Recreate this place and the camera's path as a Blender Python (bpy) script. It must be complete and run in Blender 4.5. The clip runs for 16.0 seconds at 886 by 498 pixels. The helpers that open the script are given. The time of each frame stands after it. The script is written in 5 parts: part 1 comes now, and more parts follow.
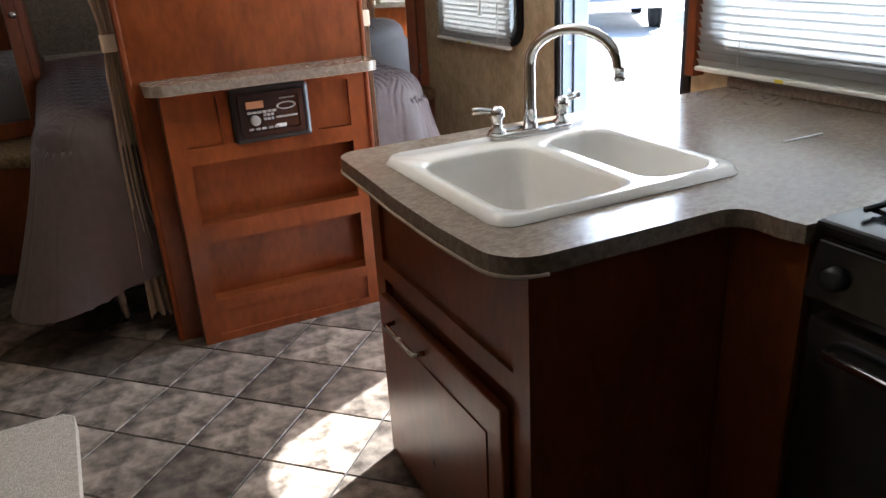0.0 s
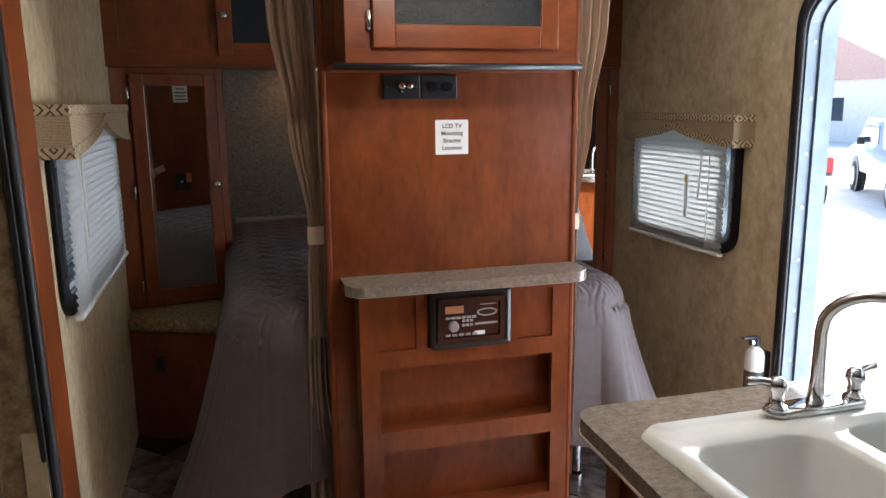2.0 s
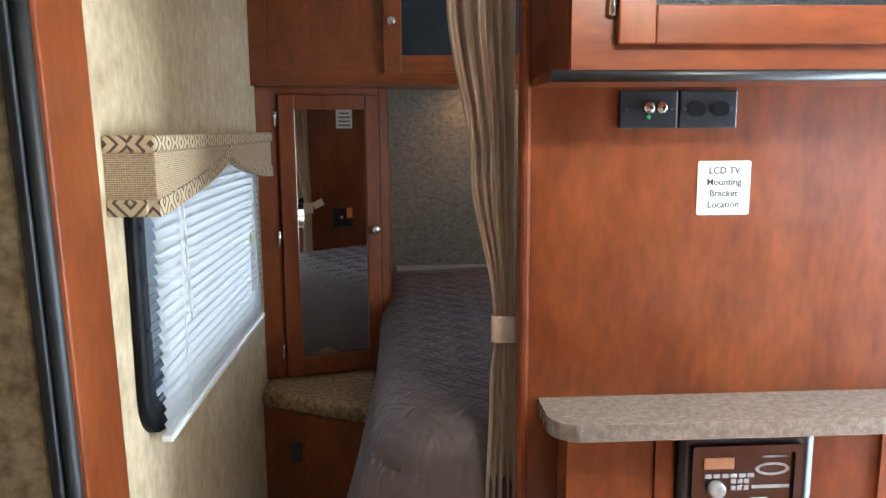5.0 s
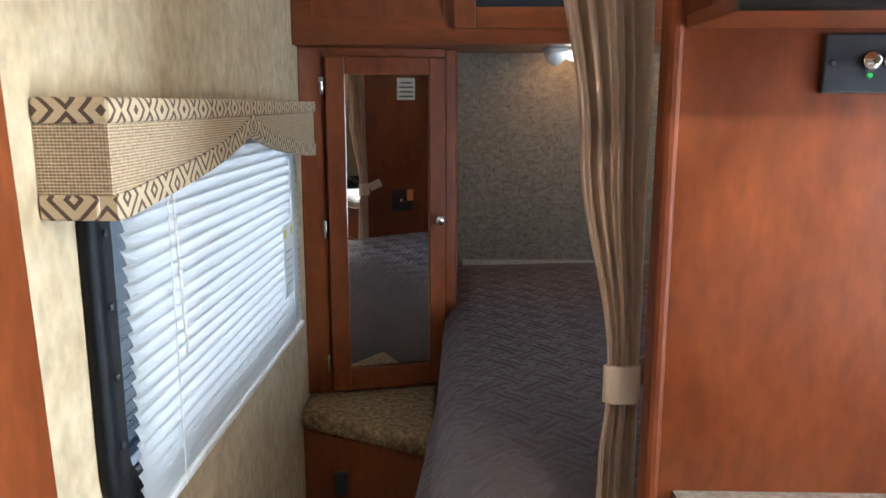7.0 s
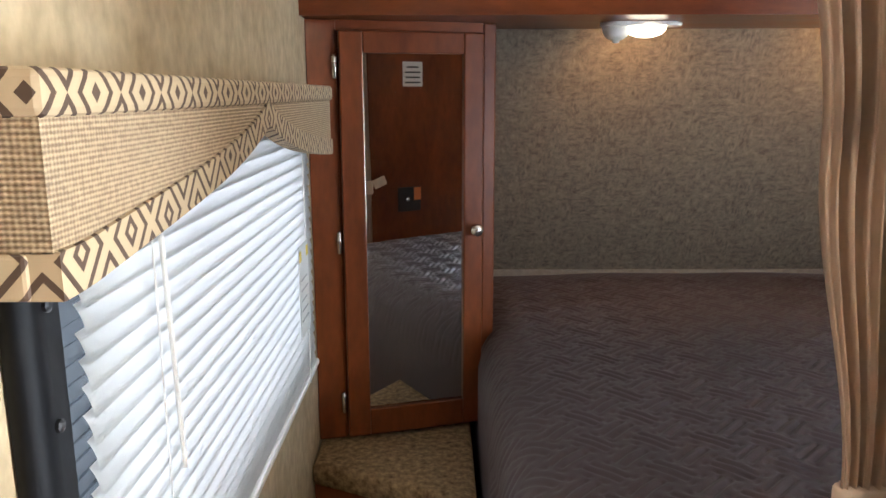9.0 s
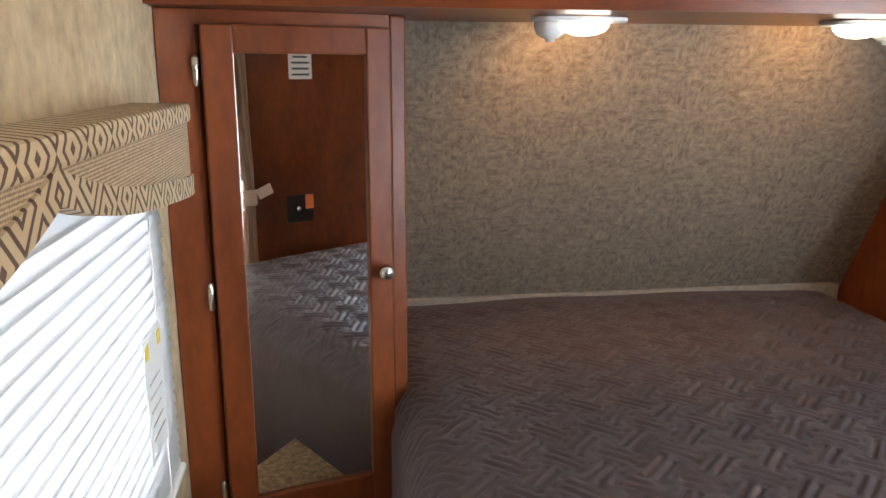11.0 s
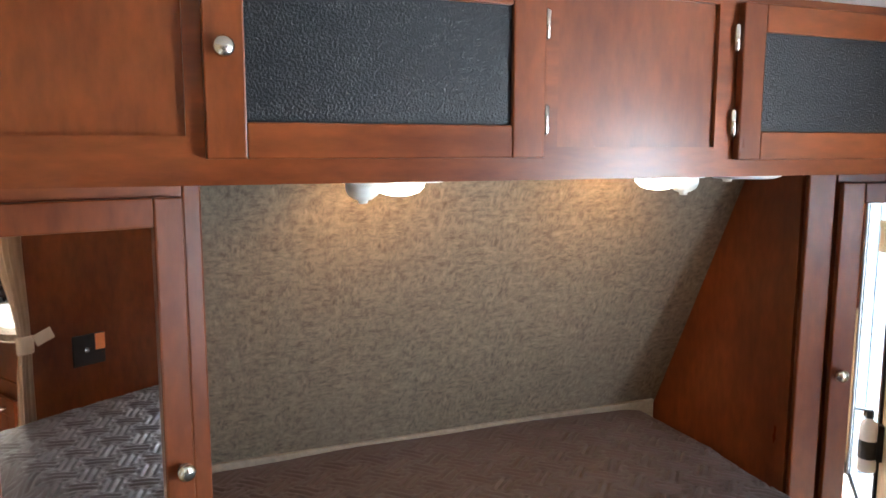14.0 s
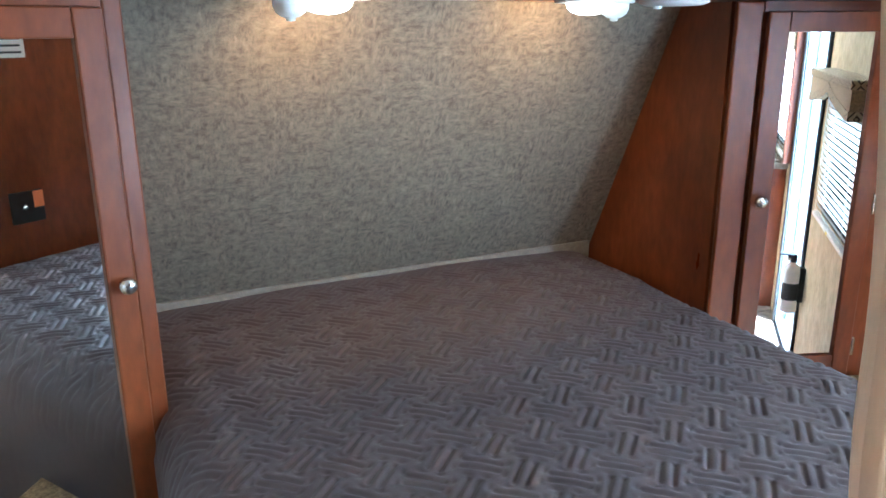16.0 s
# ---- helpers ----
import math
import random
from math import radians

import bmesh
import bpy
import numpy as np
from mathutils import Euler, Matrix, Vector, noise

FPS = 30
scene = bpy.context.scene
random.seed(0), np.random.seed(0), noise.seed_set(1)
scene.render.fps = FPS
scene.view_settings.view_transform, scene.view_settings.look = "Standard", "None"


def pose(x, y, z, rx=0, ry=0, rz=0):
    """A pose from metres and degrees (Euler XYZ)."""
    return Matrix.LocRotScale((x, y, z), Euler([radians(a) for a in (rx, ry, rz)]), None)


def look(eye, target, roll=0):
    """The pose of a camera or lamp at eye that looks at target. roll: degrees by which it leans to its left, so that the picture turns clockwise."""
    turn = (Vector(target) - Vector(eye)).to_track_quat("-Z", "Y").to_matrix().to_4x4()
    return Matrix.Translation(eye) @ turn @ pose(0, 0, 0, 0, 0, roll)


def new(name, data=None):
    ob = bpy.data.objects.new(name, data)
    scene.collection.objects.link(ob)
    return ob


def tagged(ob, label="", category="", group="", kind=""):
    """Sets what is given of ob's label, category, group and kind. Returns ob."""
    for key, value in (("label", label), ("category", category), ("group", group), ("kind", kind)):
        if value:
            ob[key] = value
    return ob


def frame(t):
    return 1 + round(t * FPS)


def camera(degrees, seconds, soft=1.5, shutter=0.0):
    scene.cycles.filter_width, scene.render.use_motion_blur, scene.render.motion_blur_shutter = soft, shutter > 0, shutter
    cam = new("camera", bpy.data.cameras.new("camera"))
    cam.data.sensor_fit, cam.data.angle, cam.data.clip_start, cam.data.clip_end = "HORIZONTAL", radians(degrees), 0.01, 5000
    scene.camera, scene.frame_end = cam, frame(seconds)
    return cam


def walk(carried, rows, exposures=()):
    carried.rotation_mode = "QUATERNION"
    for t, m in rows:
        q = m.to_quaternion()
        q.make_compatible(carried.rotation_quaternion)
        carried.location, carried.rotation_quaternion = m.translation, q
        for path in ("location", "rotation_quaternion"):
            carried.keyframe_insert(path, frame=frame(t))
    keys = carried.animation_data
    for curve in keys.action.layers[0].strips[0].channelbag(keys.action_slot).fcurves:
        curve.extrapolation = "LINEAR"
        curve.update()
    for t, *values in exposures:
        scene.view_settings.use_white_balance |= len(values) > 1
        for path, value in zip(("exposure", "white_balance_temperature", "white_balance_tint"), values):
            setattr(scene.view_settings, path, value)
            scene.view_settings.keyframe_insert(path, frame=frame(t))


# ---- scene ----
cam = camera(60.8, 16.0)
PATH = [
    (0, (0.208, 0.127, 1.318), (0.993, 1.805, 0.565), -3.4),
    (0.1, (0.192, 0.157, 1.328), (0.961, 1.845, 0.58), -3.0),
    (0.5, (0.164, 0.277, 1.339), (0.818, 2.041, 0.659), -3.5),
    (0.6, (0.152, 0.288, 1.362), (0.788, 2.063, 0.697), -3.8),
    (1, (0.121, 0.371, 1.394), (0.724, 2.19, 0.823), -2.6),
    (1.3, (0.106, 0.398, 1.415), (0.686, 2.24, 0.894), -1.5),
    (1.5, (0.113, 0.422, 1.425), (0.675, 2.288, 0.974), -1.1),
    (2, (0.097, 0.507, 1.478), (0.624, 2.398, 1.099), -0.6),
    (2.5, (0.136, 0.614, 1.502), (0.57, 2.548, 1.238), -0.6),
    (3, (0.179, 0.749, 1.533), (0.541, 2.706, 1.333), -0.5),
    (3.2, (0.204, 0.788, 1.547), (0.529, 2.753, 1.369), -0.5),
    (3.5, (0.218, 0.85, 1.556), (0.483, 2.826, 1.397), -0.2),
    (4, (0.189, 0.993, 1.531), (0.347, 2.975, 1.314), -0.0),
    (4.5, (0.149, 1.192, 1.529), (0.238, 3.172, 1.263), 0.1),
    (5, (0.13, 1.332, 1.493), (0.237, 3.304, 1.179), -0.4),
    (5.2, (0.142, 1.381, 1.498), (0.221, 3.348, 1.149), -0.7),
    (7.4, (0.083, 1.908, 1.472), (0.022, 3.871, 1.096), 0.1),
    (8, (0.004, 2.035, 1.468), (-0.028, 3.999, 1.092), -0.14),
    (10.3, (-0.074, 2.495, 1.489), (0.056, 4.424, 0.977), 0.4),
    (10.5, (-0.069, 2.543, 1.499), (0.106, 4.464, 0.972), 0.4),
    (11, (-0.074, 2.621, 1.537), (0.209, 4.547, 1.075), 0.2),
    (11.5, (-0.087, 2.673, 1.595), (0.24, 4.607, 1.207), -0.1),
    (12, (-0.087, 2.699, 1.643), (0.28, 4.638, 1.321), 0.2),
    (12.5, (-0.085, 2.709, 1.683), (0.332, 4.645, 1.408), 0.1),
    (13, (-0.079, 2.719, 1.706), (0.424, 4.639, 1.456), 0.0),
    (13.5, (-0.066, 2.747, 1.717), (0.541, 4.637, 1.473), -0.4),
    (14, (-0.029, 2.782, 1.707), (0.719, 4.617, 1.437), 0.1),
    (14.5, (0.007, 2.796, 1.685), (0.877, 4.567, 1.36), 0.7),
    (15, (0.014, 2.799, 1.648), (0.92, 4.538, 1.254), -0.2),
    (15.5, (-0.004, 2.782, 1.6), (0.865, 4.516, 1.112), 0.5),
    (16, (-0.016, 2.702, 1.572), (0.816, 4.435, 1.02), -0.4),
]
XL, XR, CEIL = -0.385, 2.015, 2.015      # side walls and ceiling
PANEL = 2.80                            # face of the partition panel
walk(cam, [(t, look(eye, target, roll)) for t, eye, target, roll in PATH],
     exposures=[(0, 2.5, 5700, 8), (2, 2.35, 5700, 8), (3, 2.45, 5900, 8), (3.5, 2.5, 5800, 7), (4, 2.7, 5500, 4), (5, 3.55, 5200, 2), (7.5, 3.65, 5250, 4), (8, 3.7, 5400, 5), (10.5, 4.05, 5900, 7), (11.5, 4.5, 5700, 6), (12.5, 4.45, 5700, 5), (13.5, 4.45, 5800, 5), (15, 4.75, 4950, -1), (16, 4.85, 4550, -5)])

# ---- light ----
world = bpy.data.worlds.new("sky")
scene.world = world
world.use_nodes = True
SUN_AZ, SUN_EL = math.atan2(0.42, 0.90), radians(44.5)
wn = world.node_tree
sky = wn.nodes.new("ShaderNodeTexSky")
sky.sky_type, sky.sun_disc, sky.sun_elevation, sky.sun_rotation = "NISHITA", False, SUN_EL, math.pi / 2 - SUN_AZ
sky.air_density, sky.dust_density = 1.0, 3.0
wn.nodes["Background"].inputs["Strength"].default_value = 0.13
wn.links.new(sky.outputs[0], wn.nodes["Background"].inputs[0])
sun = new("sun", bpy.data.lights.new("sun", "SUN"))
sun.data.energy, sun.data.angle, sun.data.color = 5.0, radians(0.5), (1, 0.95, 0.87)
sun_way = Vector((math.cos(SUN_AZ) * math.cos(SUN_EL), math.sin(SUN_AZ) * math.cos(SUN_EL), math.sin(SUN_EL)))
sun.matrix_world = look((20, 10, 25), Vector((20, 10, 25)) - sun_way)


def area_lamp(name, eye, target, w, h, watts, colour=(1, 1, 1)):
    lamp = new(name, bpy.data.lights.new(name, "AREA"))
    lamp.data.shape, lamp.data.size, lamp.data.size_y = "RECTANGLE", w, h
    lamp.data.energy, lamp.data.color = watts, colour
    lamp.matrix_world = look(eye, target)
    return lamp


area_lamp("sky_light_left_window", (XL - 0.018, 3.30, 1.165), (1.0, 3.30, 1.165), 0.93, 0.44, 0.34, (0.97, 0.95, 1))
area_lamp("sky_light_kitchen_window", (XR + 0.13, 1.22, 1.27), (0.6, 1.6, 1.2), 1.3, 0.56, 8.5, (0.90, 0.95, 1))
area_lamp("sky_light_right_window", (XR + 0.13, 3.40, 1.14), (0.6, 3.5, 1.0), 0.7, 0.5, 0.2, (0.88, 0.94, 1))
area_lamp("sky_light_door", (XR + 0.16, 2.39, 0.95), (0.5, 2.4, 0.9), 0.62, 1.7, 5.0, (0.93, 0.96, 1))


# ---- materials ----
def material(name, colour, rough=0.5, metal=0.0, second=None, scale=8.0, stretch=(1, 1, 1), contrast=(0.35, 0.65), bump=0.0,
             bump_scale=60.0, coat=0.0, vary=0.0, fine=None, spec=0.5):
    """Principled surface: two colours mixed by stretched noise, a finer grain, bump and a little roughness variation."""
    m = bpy.data.materials.new(name)
    m.use_nodes = True
    t = m.node_tree
    n, l = t.nodes, t.links
    p = n["Principled BSDF"]
    p.inputs["Base Color"].default_value = (*colour, 1)
    p.inputs["Roughness"].default_value = rough
    p.inputs["Metallic"].default_value = metal
    p.inputs["Coat Weight"].default_value = coat
    p.inputs["Coat Roughness"].default_value = 0.18
    p.inputs["Specular IOR Level"].default_value = spec
    co = n.new("ShaderNodeTexCoord")
    mp = n.new("ShaderNodeMapping")
    mp.inputs["Scale"].default_value = stretch
    l.new(co.outputs["Object"], mp.inputs["Vector"])
    out = None
    if second:
        tex = n.new("ShaderNodeTexNoise")
        tex.inputs["Scale"].default_value, tex.inputs["Detail"].default_value, tex.inputs["Roughness"].default_value = scale, 6, 0.6
        l.new(mp.outputs[0], tex.inputs["Vector"])
        ramp = n.new("ShaderNodeValToRGB")
        ramp.color_ramp.elements[0].position, ramp.color_ramp.elements[1].position = contrast
        ramp.color_ramp.elements[0].color, ramp.color_ramp.elements[1].color = (*colour, 1), (*second, 1)
        l.new(tex.outputs["Fac"], ramp.inputs[0])
        out = ramp.outputs[0]
        if fine:
            tex2 = n.new("ShaderNodeTexNoise")
            tex2.inputs["Scale"].default_value, tex2.inputs["Detail"].default_value = fine, 4
            l.new(mp.outputs[0], tex2.inputs["Vector"])
            mul = n.new("ShaderNodeMix")
            mul.data_type, mul.blend_type = "RGBA", "OVERLAY"
            mul.inputs["Factor"].default_value = 0.4
            l.new(out, mul.inputs["A"])
            l.new(tex2.outputs["Fac"], mul.inputs["B"])
            out = mul.outputs["Result"]
        if vary:
            info = n.new("ShaderNodeObjectInfo")
            mr = n.new("ShaderNodeMapRange")
            mr.inputs["To Min"].default_value, mr.inputs["To Max"].default_value = 1 - vary, 1 + vary
            l.new(info.outputs["Random"], mr.inputs["Value"])
            hsv = n.new("ShaderNodeHueSaturation")
            l.new(mr.outputs[0], hsv.inputs["Value"])
            l.new(out, hsv.inputs["Color"])
            out = hsv.outputs[0]
        l.new(out, p.inputs["Base Color"])
        rr = n.new("ShaderNodeMapRange")
        rr.inputs["To Min"].default_value, rr.inputs["To Max"].default_value = max(0.02, rough - 0.07), min(1, rough + 0.09)
        l.new(tex.outputs["Fac"], rr.inputs["Value"])
        l.new(rr.outputs[0], p.inputs["Roughness"])
    if bump:
        bt = n.new("ShaderNodeTexNoise")
        bt.inputs["Scale"].default_value, bt.inputs["Detail"].default_value = bump_scale, 4
        l.new(mp.outputs[0], bt.inputs["Vector"])
        bn = n.new("ShaderNodeBump")
        bn.inputs["Strength"].default_value, bn.inputs["Distance"].default_value = bump, 0.004
        l.new(bt.outputs["Fac"], bn.inputs["Height"])
        l.new(bn.outputs[0], p.inputs["Normal"])
    return m


CHERRY_A, CHERRY_B = (0.088, 0.0180, 0.0043), (0.255, 0.066, 0.0155)
M_WOOD = material("cherry_wood", CHERRY_A, 0.30, second=CHERRY_B, scale=3.2, stretch=(2.0, 2.0, 0.75), contrast=(0.2, 0.8), bump=0.05, bump_scale=70, coat=0.12, fine=26, spec=0.4)
M_WOOD_X = material("cherry_wood_rail", CHERRY_A, 0.30, second=CHERRY_B, scale=4, stretch=(0.6, 2.2, 2.2), contrast=(0.25, 0.75), bump=0.05, bump_scale=70, coat=0.12, fine=26, spec=0.4)
M_WOOD_EDGE = material("cherry_wood_edge", CHERRY_A, 0.6, second=CHERRY_B, scale=3.2, stretch=(2.0, 2.0, 0.75), contrast=(0.2, 0.8), bump=0.05, bump_scale=70, fine=26, spec=0.2)
M_WALL = material("tan_wallpaper", (0.39, 0.290, 0.160), 0.75, second=(0.58, 0.470, 0.300), scale=8, stretch=(1, 1.2, 0.9), contrast=(0.27, 0.73), bump=0.08, bump_scale=220, fine=34)
M_SLIDE = material("brown_slide_wallpaper", (0.16, 0.10, 0.045), 0.8, second=(0.33, 0.24, 0.13), scale=30, contrast=(0.35, 0.65), bump=0.2, bump_scale=90, fine=90)
M_WELT = material("grey_beige_welt", (0.20, 0.172, 0.135), 0.7, second=(0.26, 0.225, 0.18), scale=60)
M_CEIL = material("white_ceiling_board", (0.78, 0.77, 0.73), 0.7, second=(0.70, 0.68, 0.63), scale=3, bump=0.04, bump_scale=180)
M_TRIMDARK = material("dark_brown_trim", (0.06, 0.022, 0.012), 0.45, second=(0.10, 0.036, 0.011), scale=20)
M_BLACK = material("black_plastic", (0.012, 0.012, 0.013), 0.38, second=(0.02, 0.02, 0.021), scale=30, bump=0.03)
M_FRAME = material("black_window_frame", (0.004, 0.004, 0.005), 0.5, spec=0.15, second=(0.007, 0.007, 0.008), scale=30)
M_RUBBER = material("black_rubber", (0.010, 0.010, 0.011), 0.5, second=(0.02, 0.02, 0.02), scale=20)
M_LAM = material("speckled_grey_laminate", (0.190, 0.150, 0.116), 0.20, second=(0.275, 0.228, 0.182), scale=60, stretch=(1, 1.6, 1), contrast=(0.38, 0.64), bump=0.02, fine=160)
M_LAMEDGE = material("laminate_edge_strip", (0.42, 0.34, 0.26), 0.35, second=(0.52, 0.44, 0.35), scale=60)
M_SINK = material("white_sink_plastic", (0.76, 0.74, 0.70), 0.16, second=(0.79, 0.775, 0.74), scale=4, coat=0.3)
M_CHROME = material("chrome", (0.72, 0.72, 0.72), 0.09, 1.0)
M_NICKEL = material("brushed_nickel", (0.62, 0.59, 0.54), 0.24, 1.0, second=(0.70, 0.67, 0.62), scale=30)
M_ALU = material("grey_aluminium", (0.33, 0.38, 0.43), 0.35, 0.7, second=(0.40, 0.45, 0.50), scale=12)
M_JAMB = material("dark_grey_painted_metal", (0.07, 0.085, 0.105), 0.4, 0.3, second=(0.10, 0.12, 0.14), scale=12)
M_WHITE = material("white_plastic", (0.80, 0.79, 0.76), 0.35, second=(0.76, 0.75, 0.71), scale=6)
M_PAPER = material("white_paper", (0.84, 0.84, 0.82), 0.6)
M_INK = material("black_ink", (0.05, 0.05, 0.05), 0.6)
M_PRINT = material("pale_grey_print", (0.42, 0.41, 0.42), 0.6)
M_SILVERPRINT = material("silver_print", (0.34, 0.32, 0.31), 0.35)
M_YELLOW = material("yellow_sticker", (0.80, 0.62, 0.05), 0.5)
M_ORANGE = material("orange_sticker", (0.75, 0.22, 0.06), 0.5)
M_DISPLAY = material("amber_display", (0.36, 0.17, 0.09), 0.25)
M_GREEN = material("green_indicator", (0.10, 0.75, 0.15), 0.4)
M_CARPET = material("tan_loop_carpet", (0.12, 0.068, 0.026), 0.95, second=(0.42, 0.28, 0.13), scale=62, contrast=(0.32, 0.68), bump=0.9, bump_scale=260)
M_PALECARPET = material("pale_beige_carpet", (0.40, 0.36, 0.29), 0.95, second=(0.60, 0.55, 0.46), scale=120, contrast=(0.32, 0.68), bump=0.9, bump_scale=260)
M_SPREAD = material("brown_quilted_fabric", (0.068, 0.047, 0.043), 0.58, second=(0.094, 0.067, 0.061), scale=30, contrast=(0.3, 0.7), bump=0.25, bump_scale=420)
M_SPREAD.node_tree.nodes["Principled BSDF"].inputs["Sheen Weight"].default_value = 0.11
M_SPREAD.node_tree.nodes["Principled BSDF"].inputs["Sheen Tint"].default_value = (0.75, 0.72, 0.80, 1)
M_CURTAIN = material("tan_curtain_fabric", (0.60, 0.44, 0.31), 0.75, second=(0.68, 0.52, 0.38), scale=50, stretch=(1, 1, 0.2), bump=0.12, bump_scale=400)
M_TILE = material("slate_vinyl_tile", (0.045, 0.034, 0.026), 0.34, second=(0.30, 0.250, 0.205), scale=13, contrast=(0.36, 0.64), bump=0.10, bump_scale=40, vary=0.42, fine=30)
M_GROUT = material("dark_joint", (0.018, 0.015, 0.013), 0.7, second=(0.03, 0.025, 0.021), scale=40)
M_STOVE = material("black_stove_enamel", (0.010, 0.010, 0.011), 0.16, second=(0.015, 0.015, 0.016), scale=10, coat=0.4)
M_MIRROR = material("mirror_silver", (0.92, 0.93, 0.92), 0.015, 1.0)
M_ASPHALT = material("asphalt", (0.045, 0.046, 0.05), 0.85, second=(0.07, 0.07, 0.075), scale=3, bump=0.3, fine=60)
M_CONCRETE = material("pale_concrete", (0.46, 0.46, 0.455), 0.8, second=(0.55, 0.55, 0.54), scale=2, bump=0.2, fine=40)
M_TRUCKPAINT = material("silver_truck_paint", (0.50, 0.52, 0.55), 0.25, 0.2, second=(0.55, 0.57, 0.60), scale=3, coat=0.6)
M_TRUCKWHITE = material("white_truck_paint", (0.42, 0.43, 0.45), 0.3, second=(0.38, 0.39, 0.41), scale=3, coat=0.6)
M_DARKGLASS = material("dark_car_glass", (0.02, 0.035, 0.05), 0.05, second=(0.03, 0.045, 0.06), scale=2)
M_RED = material("red_tail_lamp", (0.55, 0.02, 0.015), 0.2)
M_TYRE = material("tyre_rubber", (0.015, 0.015, 0.016), 0.8, second=(0.03, 0.03, 0.03), scale=20)
M_ROOF = material("red_roof_shingle", (0.42, 0.27, 0.22), 0.8, second=(0.50, 0.33, 0.27), scale=10)
M_STUCCO = material("pale_stucco", (0.60, 0.56, 0.50), 0.85, second=(0.66, 0.62, 0.56), scale=4)


def textured_black(name):
    """Black embossed cabinet insert, glossy with pebble relief."""
    m = material(name, (0.010, 0.011, 0.014), 0.30, spec=0.35, second=(0.012, 0.013, 0.016), scale=60)
    n, l = m.node_tree.nodes, m.node_tree.links
    co, v, b = n.new("ShaderNodeTexCoord"), n.new("ShaderNodeTexNoise"), n.new("ShaderNodeBump")
    v.inputs["Scale"].default_value, v.inputs["Detail"].default_value = 230, 2
    b.inputs["Strength"].default_value, b.inputs["Distance"].default_value = 0.65, 0.004
    l.new(co.outputs["Object"], v.inputs["Vector"])
    l.new(v.outputs["Fac"], b.inputs["Height"])
    l.new(b.outputs[0], n["Principled BSDF"].inputs["Normal"])
    return m


M_INSERT = textured_black("black_embossed_insert")


def brushed_weave(name, dark, light):
    """Wallpaper of short brushed flecks, some upright and some level, in two tones."""
    m = material(name, dark, 0.8, bump=0.18, bump_scale=90)
    n, l = m.node_tree.nodes, m.node_tree.links
    co = n.new("ShaderNodeTexCoord")

    def fleck(stretch, scale, detail):
        mp, tex = n.new("ShaderNodeMapping"), n.new("ShaderNodeTexNoise")
        mp.inputs["Scale"].default_value = stretch
        tex.inputs["Scale"].default_value, tex.inputs["Detail"].default_value, tex.inputs["Roughness"].default_value = scale, detail, 0.65
        l.new(co.outputs["Object"], mp.inputs["Vector"])
        l.new(mp.outputs[0], tex.inputs["Vector"])
        return tex.outputs["Fac"]

    pick = n.new("ShaderNodeMapRange")
    pick.inputs["From Min"].default_value, pick.inputs["From Max"].default_value = 0.38, 0.62
    l.new(fleck((1, 1, 1), 18, 2), pick.inputs["Value"])
    mix = n.new("ShaderNodeMix")
    l.new(pick.outputs[0], mix.inputs["Factor"])
    l.new(fleck((0.55, 0.8, 1.2), 74, 5), mix.inputs["A"])
    l.new(fleck((1.2, 1.0, 0.55), 74, 5), mix.inputs["B"])
    ramp = n.new("ShaderNodeValToRGB")
    ramp.color_ramp.elements[0].position, ramp.color_ramp.elements[1].position = 0.30, 0.70
    ramp.color_ramp.elements[0].color, ramp.color_ramp.elements[1].color = (*dark, 1), (*light, 1)
    l.new(mix.outputs["Result"], ramp.inputs[0])
    l.new(ramp.outputs[0], n["Principled BSDF"].inputs["Base Color"])
    return m


M_SLANT = brushed_weave("woven_grey_wallpaper", (0.074, 0.058, 0.040), (0.246, 0.200, 0.142))


def slat_material(name, through_share):
    m = bpy.data.materials.new(name)
    m.use_nodes = True
    n, l = m.node_tree.nodes, m.node_tree.links
    p = n["Principled BSDF"]
    p.inputs["Base Color"].default_value, p.inputs["Roughness"].default_value = (0.82, 0.82, 0.80, 1), 0.45
    tr, mix = n.new("ShaderNodeBsdfTranslucent"), n.new("ShaderNodeMixShader")
    tr.inputs[0].default_value = (0.84, 0.84, 0.82, 1)
    mix.inputs[0].default_value = through_share
    l.new(p.outputs[0], mix.inputs[1])
    l.new(tr.outputs[0], mix.inputs[2])
    l.new(mix.outputs[0], n["Material Output"].inputs[0])
    return m


M_SLAT = slat_material("white_blind_vinyl", 0.50)
M_TAG = slat_material("thin_tag_paper", 0.45)
M_SLAT_DENSE = slat_material("dense_white_blind_vinyl", 0.03)


def glass_material():
    m = bpy.data.materials.new("window_glass")
    m.use_nodes = True
    p = m.node_tree.nodes["Principled BSDF"]
    p.inputs["Base Color"].default_value = (0.075, 0.088, 0.098, 1)
    p.inputs["Transmission Weight"].default_value, p.inputs["Roughness"].default_value, p.inputs["IOR"].default_value = 1, 0.0, 1.45
    return m


M_GLASS = glass_material()


def glow(name, colour, strength):
    m = bpy.data.materials.new(name)
    m.use_nodes = True
    p = m.node_tree.nodes["Principled BSDF"]
    p.inputs["Base Color"].default_value = (0.8, 0.78, 0.7, 1)
    p.inputs["Emission Color"].default_value, p.inputs["Emission Strength"].default_value = (*colour, 1), strength
    return m


M_LENS = glow("lit_lamp_lens", (1, 0.82, 0.55), 0.5)


